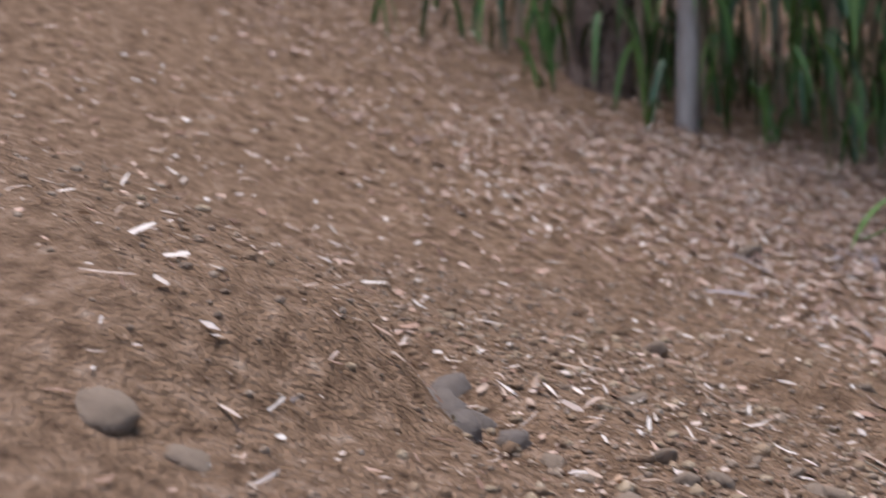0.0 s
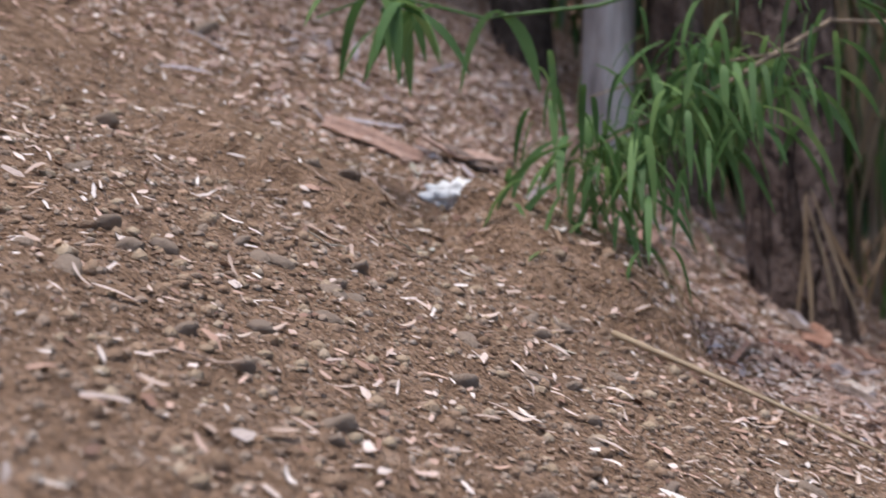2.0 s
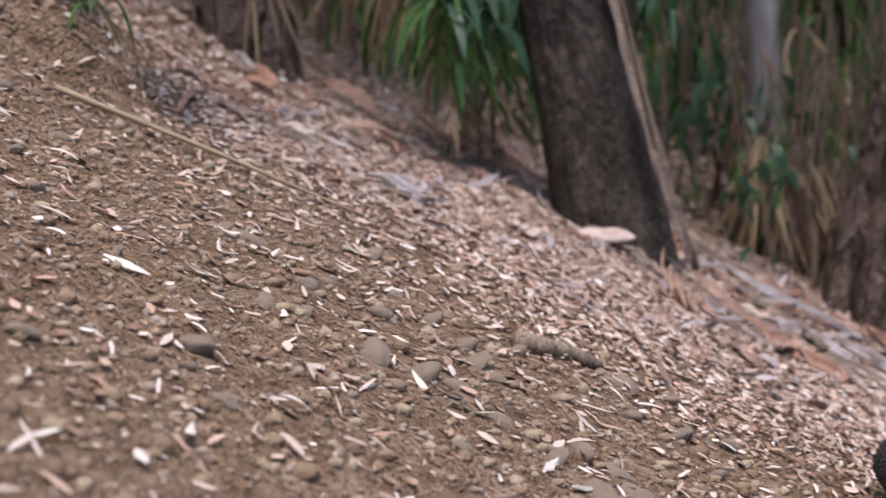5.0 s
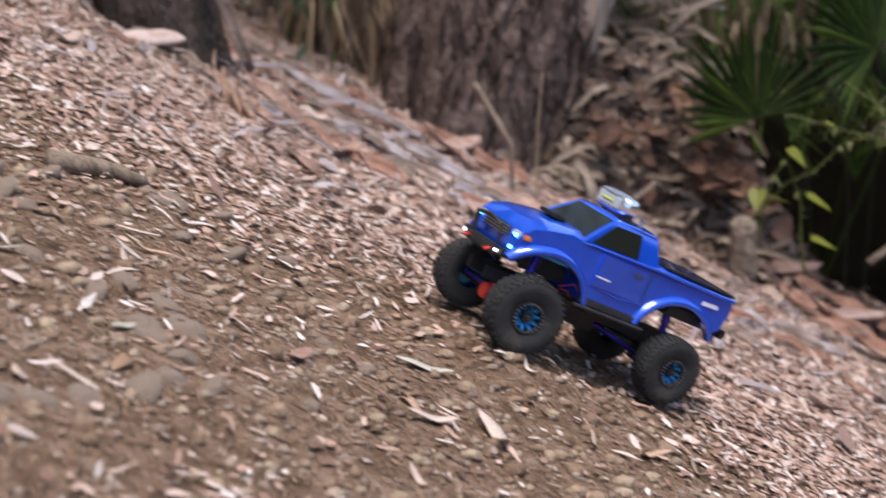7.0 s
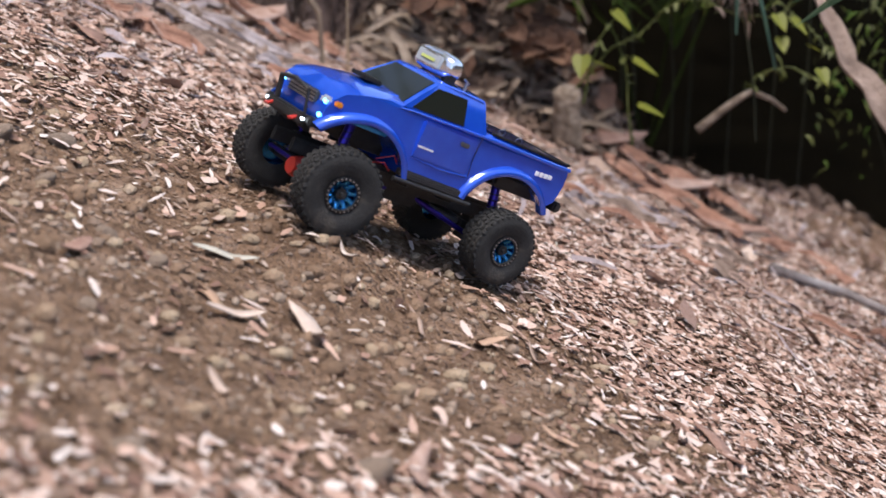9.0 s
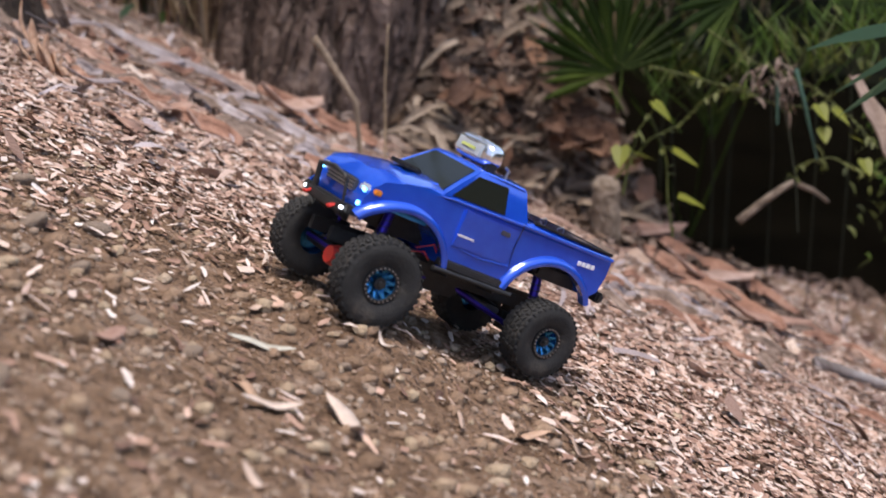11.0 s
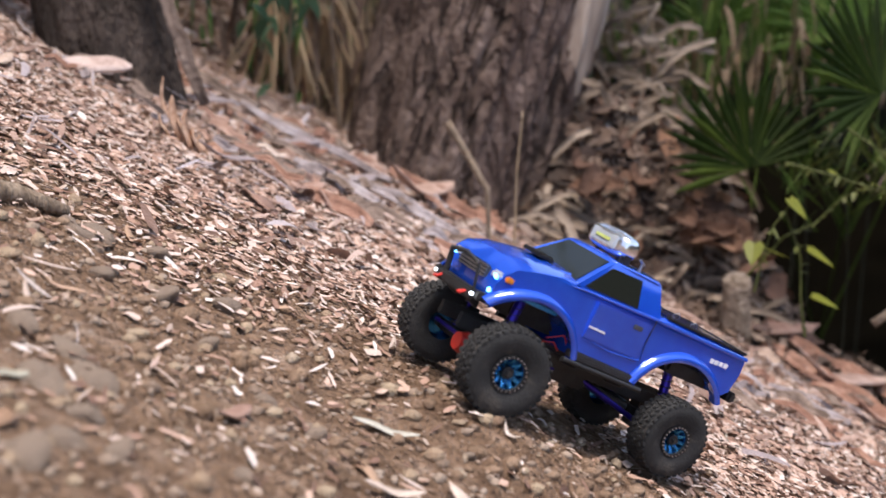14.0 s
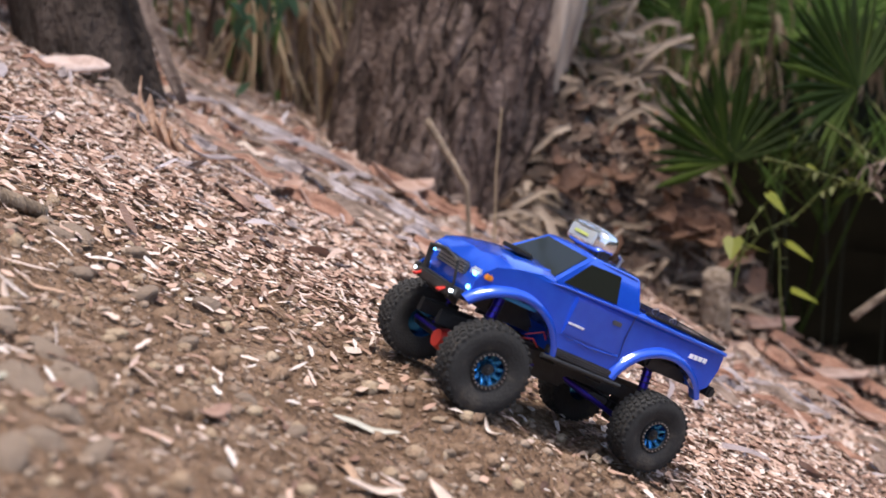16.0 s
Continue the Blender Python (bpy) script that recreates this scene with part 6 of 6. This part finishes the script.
    for i in range(26):
        for j in range(3):
            bmesh.ops.create_cone(dots, cap_ends=True, segments=6, radius1=0.0015, radius2=0.0012, depth=0.0012,
                                  matrix=Matrix.Translation((-0.072 + 0.0057 * i + 0.0028 * (j % 2), 0.0995 * sgn, 0.0475 + 0.0042 * j)) @ Matrix.Rotation(radians(90), 4, "X"))
    part("perforation", dots, P_GRILLE, truck, "grey perforated pattern on the step")
    part("rear_liner", box(-0.205, 0.050 * sgn, 0.100, 0.130, 0.050, 0.030, 0.006), P_BLACK, truck, "black rear wheel-well liner")
    part("inner_fender", box(0.165, 0.062 * sgn, 0.1005, 0.10, 0.045, 0.007, 0.002), P_FENDERGLOW, truck, "inner fender coloured blue for the LED light on it")
    part("headlamp", box(0.2335, 0.062 * sgn, 0.117, 0.014, 0.028, 0.016, 0.004), P_LENS, truck, "clear headlamp lens")
    part("lamp_bulb", box(0.2395, 0.066 * sgn, 0.116, 0.005, 0.012, 0.009, 0.002), P_LAMPBLUE, truck, "lit blue-white headlamp bulb")
    part("marker_lamp", box(0.224, 0.080 * sgn, 0.119, 0.016, 0.008, 0.010, 0.002), P_AMBER, truck, "amber corner lamp")
    part("fog_lamp", rod((0.236, 0.066 * sgn, 0.090), (0.2425, 0.066 * sgn, 0.090), 0.0038), P_LAMPBLUE, truck, "lit blue fog lamp")

part("grille", box(0.2405, 0, 0.113, 0.006, 0.090, 0.024, 0.003), P_GRILLE, truck, "silver-grey front grille")
for k in range(4):
    part("grille_bar", box(0.2443, 0, 0.104 + 0.006 * k, 0.003, 0.080, 0.0022), P_STEEL, truck)
part("hood_scoop", merge(box(0.140, 0, 0.1735, 0.035, 0.052, 0.005, 0.002), *[box(0.128 + 0.009 * k, 0, 0.177, 0.004, 0.046, 0.004, 0.001) for k in range(4)]), P_BLACK, truck, "black vented hood scoop")

# bumpers
front = part("front_bumper", merge(box(0.250, 0, 0.070, 0.022, 0.120, 0.020, 0.004), box(0.244, 0.066, 0.074, 0.026, 0.016, 0.016, 0.003), box(0.244, -0.066, 0.074, 0.026, 0.016, 0.016, 0.003),
                                   rod((0.225, 0.03, 0.055), (0.253, 0.03, 0.066), 0.006), rod((0.225, -0.03, 0.055), (0.253, -0.03, 0.066), 0.006)), P_BLACK, truck, "black winch bumper")
part("bull_bar", pipe([(0.252, -0.046, 0.078), (0.262, -0.043, 0.120), (0.262, 0.0, 0.127), (0.262, 0.043, 0.120), (0.252, 0.046, 0.078)], 0.0052), P_BLACK, front)
for sgn in (1, -1):
    part("tow_ring", pipe([(0.260, 0.040 * sgn, 0.070), (0.271, 0.036 * sgn, 0.064), (0.271, 0.044 * sgn, 0.064), (0.260, 0.040 * sgn, 0.070)], 0.003), P_RED, front, "red tow ring")
    part("bumper_lamp", rod((0.258, 0.058 * sgn, 0.072), (0.2625, 0.058 * sgn, 0.072), 0.0028), P_LAMPWHITE, front, "small lit bumper lamp")
rear = part("rear_bumper", merge(box(-0.295, 0, 0.092, 0.018, 0.165, 0.020, 0.004), box(-0.275, 0.03, 0.088, 0.03, 0.012, 0.012), box(-0.275, -0.03, 0.088, 0.03, 0.012, 0.012)), P_BLACK, truck, "black rear bumper")
for sgn in (1, -1):
    part("tow_ring", pipe([(-0.304, 0.055 * sgn, 0.094), (-0.312, 0.050 * sgn, 0.086), (-0.312, 0.060 * sgn, 0.086), (-0.304, 0.055 * sgn, 0.094)], 0.003), P_RED, rear, "red tow ring")

# roof lamp and post
bm = bmesh.new()
bmesh.ops.create_icosphere(bm, subdivisions=4, radius=1)
for v in bm.verts:
    c = [math.copysign(abs(q) ** 0.62, q) for q in v.co]
    v.co = Vector((0.018 + 0.023 * c[0], 0.054 * c[1], 0.250 + 0.023 * c[2]))
lamp = part("roof_lamp", bm, P_CHROME, truck, "chrome roof spotlight housing")
part("lamp_lens", box(0.0395, 0.0, 0.250, 0.005, 0.070, 0.024, 0.002), P_LENS, lamp, "clear ribbed lens")
part("lamp_tube", box(0.0432, 0.0, 0.250, 0.002, 0.04, 0.006, 0.001), plain("yellow_tube", (0.6, 0.65, 0.2), 0.3), lamp)
for y in (-0.03, 0.03):
    part("lamp_foot", rod((0.018, y, 0.218), (0.018, y, 0.236), 0.004), P_BLACK, lamp)
part("lamp_bracket", box(0.018, 0.046, 0.236, 0.020, 0.012, 0.040, 0.003), P_BLACK, lamp)
part("roof_post", merge(rod((-0.028, 0.035, 0.222), (-0.028, 0.035, 0.240), 0.003), rod((-0.032, 0.035, 0.236), (-0.020, 0.035, 0.242), 0.0025)), P_STEEL, truck, "small brass roof post")

# chassis
part("chassis", merge(box(0.0, 0.028, 0.032, 0.44, 0.006, 0.022, 0.002), box(0.0, -0.028, 0.032, 0.44, 0.006, 0.022, 0.002), box(0.0, 0, 0.036, 0.18, 0.10, 0.026, 0.006), box(0.0, 0, 0.016, 0.08, 0.06, 0.03, 0.006),
                      box(0.09, 0, 0.085, 0.12, 0.075, 0.05, 0.008), box(-0.16, 0, 0.105, 0.17, 0.07, 0.05, 0.008)), P_BLACK, truck, "black ladder chassis")
for x in (0.162, -0.162):
    part("axle", merge(rod((x, -0.085, 0), (x, 0.085, 0), 0.009), box(x, 0.012, 0.0, 0.040, 0.042, 0.040, 0.010)), P_BLACK, truck, "black axle housing")
    d = 0.022 if x > 0 else -0.022
    part("diff_cover", rod((x + d * 0.8, 0.012, 0), (x + d * 1.5, 0.012, 0), 0.018, 14, 0.013), P_RED, truck, "red differential cover")
    for sgn in (1, -1):
        a, b = Vector((x, 0.062 * sgn, 0.005)), Vector((x - 0.012 * (1 if x > 0 else -1), 0.048 * sgn, 0.100))
        part("shock_body", merge(rod(a.lerp(b, 0.45), b, 0.0075), rod(a, b, 0.003)), P_PURPLE, truck, "purple shock absorber")
        helix = [a.lerp(b, 0.08 + 0.8 * i / 60) + Vector((0.0095 * math.cos(i * 0.84), 0.0095 * math.sin(i * 0.84), 0)) for i in range(61)]
        part("spring", pipe(helix, 0.0016, 5), P_BLACK, truck)
        part("link", rod((x - 0.01 * (1 if x > 0 else -1), 0.045 * sgn, -0.008), (0.03 * (1 if x > 0 else -1), 0.026 * sgn, 0.018), 0.0042), P_PURPLE, truck, "purple suspension link")
part("drive_shaft", merge(rod((0.14, 0.01, 0.004), (0.02, 0, 0.016), 0.005), rod((-0.14, 0.01, 0.004), (-0.02, 0, 0.016), 0.005)), P_STEEL, truck)
part("steering_link", rod((0.185, -0.075, 0.006), (0.185, 0.075, 0.006), 0.0035), P_PURPLE, truck)
part("wiring", merge(pipe([(0.06, 0.075, 0.06), (0.08, 0.082, 0.075), (0.10, 0.07, 0.06)], 0.0014), pipe([(0.07, 0.07, 0.05), (0.09, 0.08, 0.06), (0.11, 0.066, 0.05)], 0.0014)), P_RED, truck, "red wires")

# wheels
TR, TW = 0.0700, 0.056


def lathe(profile, seg):
    bm = bmesh.new()
    rows = [[bm.verts.new((r * math.cos(6.2832 * j / seg), y, r * math.sin(6.2832 * j / seg))) for j in range(seg)] for r, y in profile]
    for a, b in zip(rows, rows[1:]):
        for j in range(seg):
            bm.faces.new((a[j], a[(j + 1) % seg], b[(j + 1) % seg], b[j]))
    return bm


def make_wheel():
    wheel = new("wheel")
    h = TW / 2
    prof = [(0.028, -h * 0.70), (0.036, -h * 0.90), (0.052, -h), (0.062, -h * 0.97), (0.0675, -h * 0.85), (0.069, -h * 0.5), (0.0695, 0), (0.069, h * 0.5), (0.0675, h * 0.85),
            (0.062, h * 0.97), (0.052, h), (0.036, h * 0.90), (0.028, h * 0.70)]
    bm = lathe(prof, 64)
    nl = 36
    part("tyre", bm, P_RUBBER, wheel, "black rubber tyre with dusty sidewall", sharp=40)
    block = part("tread_block", box(0, 0, 0, 0.0052, 0.0096, 0.0086, 0.0014), P_RUBBER, wheel, sharp=40)
    blocks = block.data
    first = True
    for k in range(nl):
        for y, off, r in ((-h * 0.76, 0.0, 0.0672), (h * 0.76, 0.5, 0.0672), (-h * 0.38, 0.55, 0.0694), (h * 0.38, 0.05, 0.0694), (0.0, 0.3, 0.0698)):
            a = 6.2832 * (k + off) / nl
            tilt = 0.35 if (k % 2) else -0.1
            m = Matrix.Rotation(-a, 4, "Y") @ Matrix.Translation((r, y, 0)) @ Matrix.Rotation(tilt * (1 if y > 0 else -1), 4, "X") \
                @ Matrix.Rotation((0.38 if abs(y) > h * 0.5 else 0.0) * (-1 if y > 0 else 1), 4, "Z")
            ob = block if first else new("tread_block", blocks)
            first = False
            ob.parent = wheel
            ob.matrix_basis = m
    o = h * 0.80
    g = 0.84
    part("rim", lathe([(0.0345 * g, -h * 0.7), (0.0335 * g, -0.01), (0.0335 * g, o - 0.012), (0.0345 * g, o), (0.0300 * g, o + 0.001), (0.0285 * g, o - 0.004), (0.0285 * g, 0.0), (0.010, 0.0)], 40), P_RIM, wheel, "blue anodised beadlock rim")
    part("bead_ring", lathe([(0.0350 * g, o - 0.004), (0.0352 * g, o + 0.002), (0.0298 * g, o + 0.0025), (0.0290 * g, o - 0.003)], 48), P_BLACK, wheel)
    for k in range(10):
        a = 6.2832 * k / 10
        for da in (-0.30, 0.30):
            p = (0.0292 * g * math.cos(a + da), o - 0.004, 0.0292 * g * math.sin(a + da))
            q = (0.010 * math.cos(a), o - 0.012, 0.010 * math.sin(a))
            part("spoke", rod(q, p, 0.0022, 6), P_RIM, wheel)
    for k in range(24):
        a = 6.2832 * k / 24
        part("bolt", rod((0.0325 * g * math.cos(a), o + 0.0012, 0.0325 * g * math.sin(a)), (0.0325 * g * math.cos(a), o + 0.0042, 0.0325 * g * math.sin(a)), 0.0014, 6), P_STEEL, wheel)
    part("hub", merge(rod((0, -0.01, 0), (0, o - 0.004, 0), 0.0095, 16), rod((0, o - 0.006, 0), (0, o + 0.003, 0), 0.0045, 6)), P_BLACK, wheel)
    return wheel


wheel = make_wheel()
wheel.parent = truck
spots = [((0.162, 0.101, 0), 0, -8), ((-0.162, 0.101, 0), 0, 0), ((0.162, -0.101, 0), 180, -8), ((-0.162, -0.101, 0), 180, 0)]
for k, (p, turn, steer) in enumerate(spots):
    m = Matrix.Translation(p) @ Matrix.Rotation(radians(turn + steer), 4, "Z") @ Matrix.Rotation(radians(17 * k), 4, "Y") @ Matrix.Diagonal((0.91, 0.96, 0.91, 1))
    if k == 0:
        wheel.matrix_basis = m
    else:
        copy_thing(wheel, m)
running_gear = ("wheel", "axle", "diff_cover", "shock_body", "spring", "link", "drive_shaft", "steering_link", "chassis", "wiring")
for ob in truck.children:
    if ob.name.split(".")[0] not in running_gear:
        ob.matrix_basis = Matrix.Translation((0.157, 0, 0.013)) @ Matrix.Rotation(radians(-0.4), 4, "Y") @ Matrix.Translation((-0.156, 0, 0)) @ Matrix.Diagonal((0.905, 0.94, 0.85, 1))
truck.matrix_world = Matrix(((-0.7788, 0.4406, 0.4465, 0.1803), (-0.4274, -0.8938, 0.1362, 2.2850), (0.4591, -0.0847, 0.8844, -0.7545), (0, 0, 0, 1)))
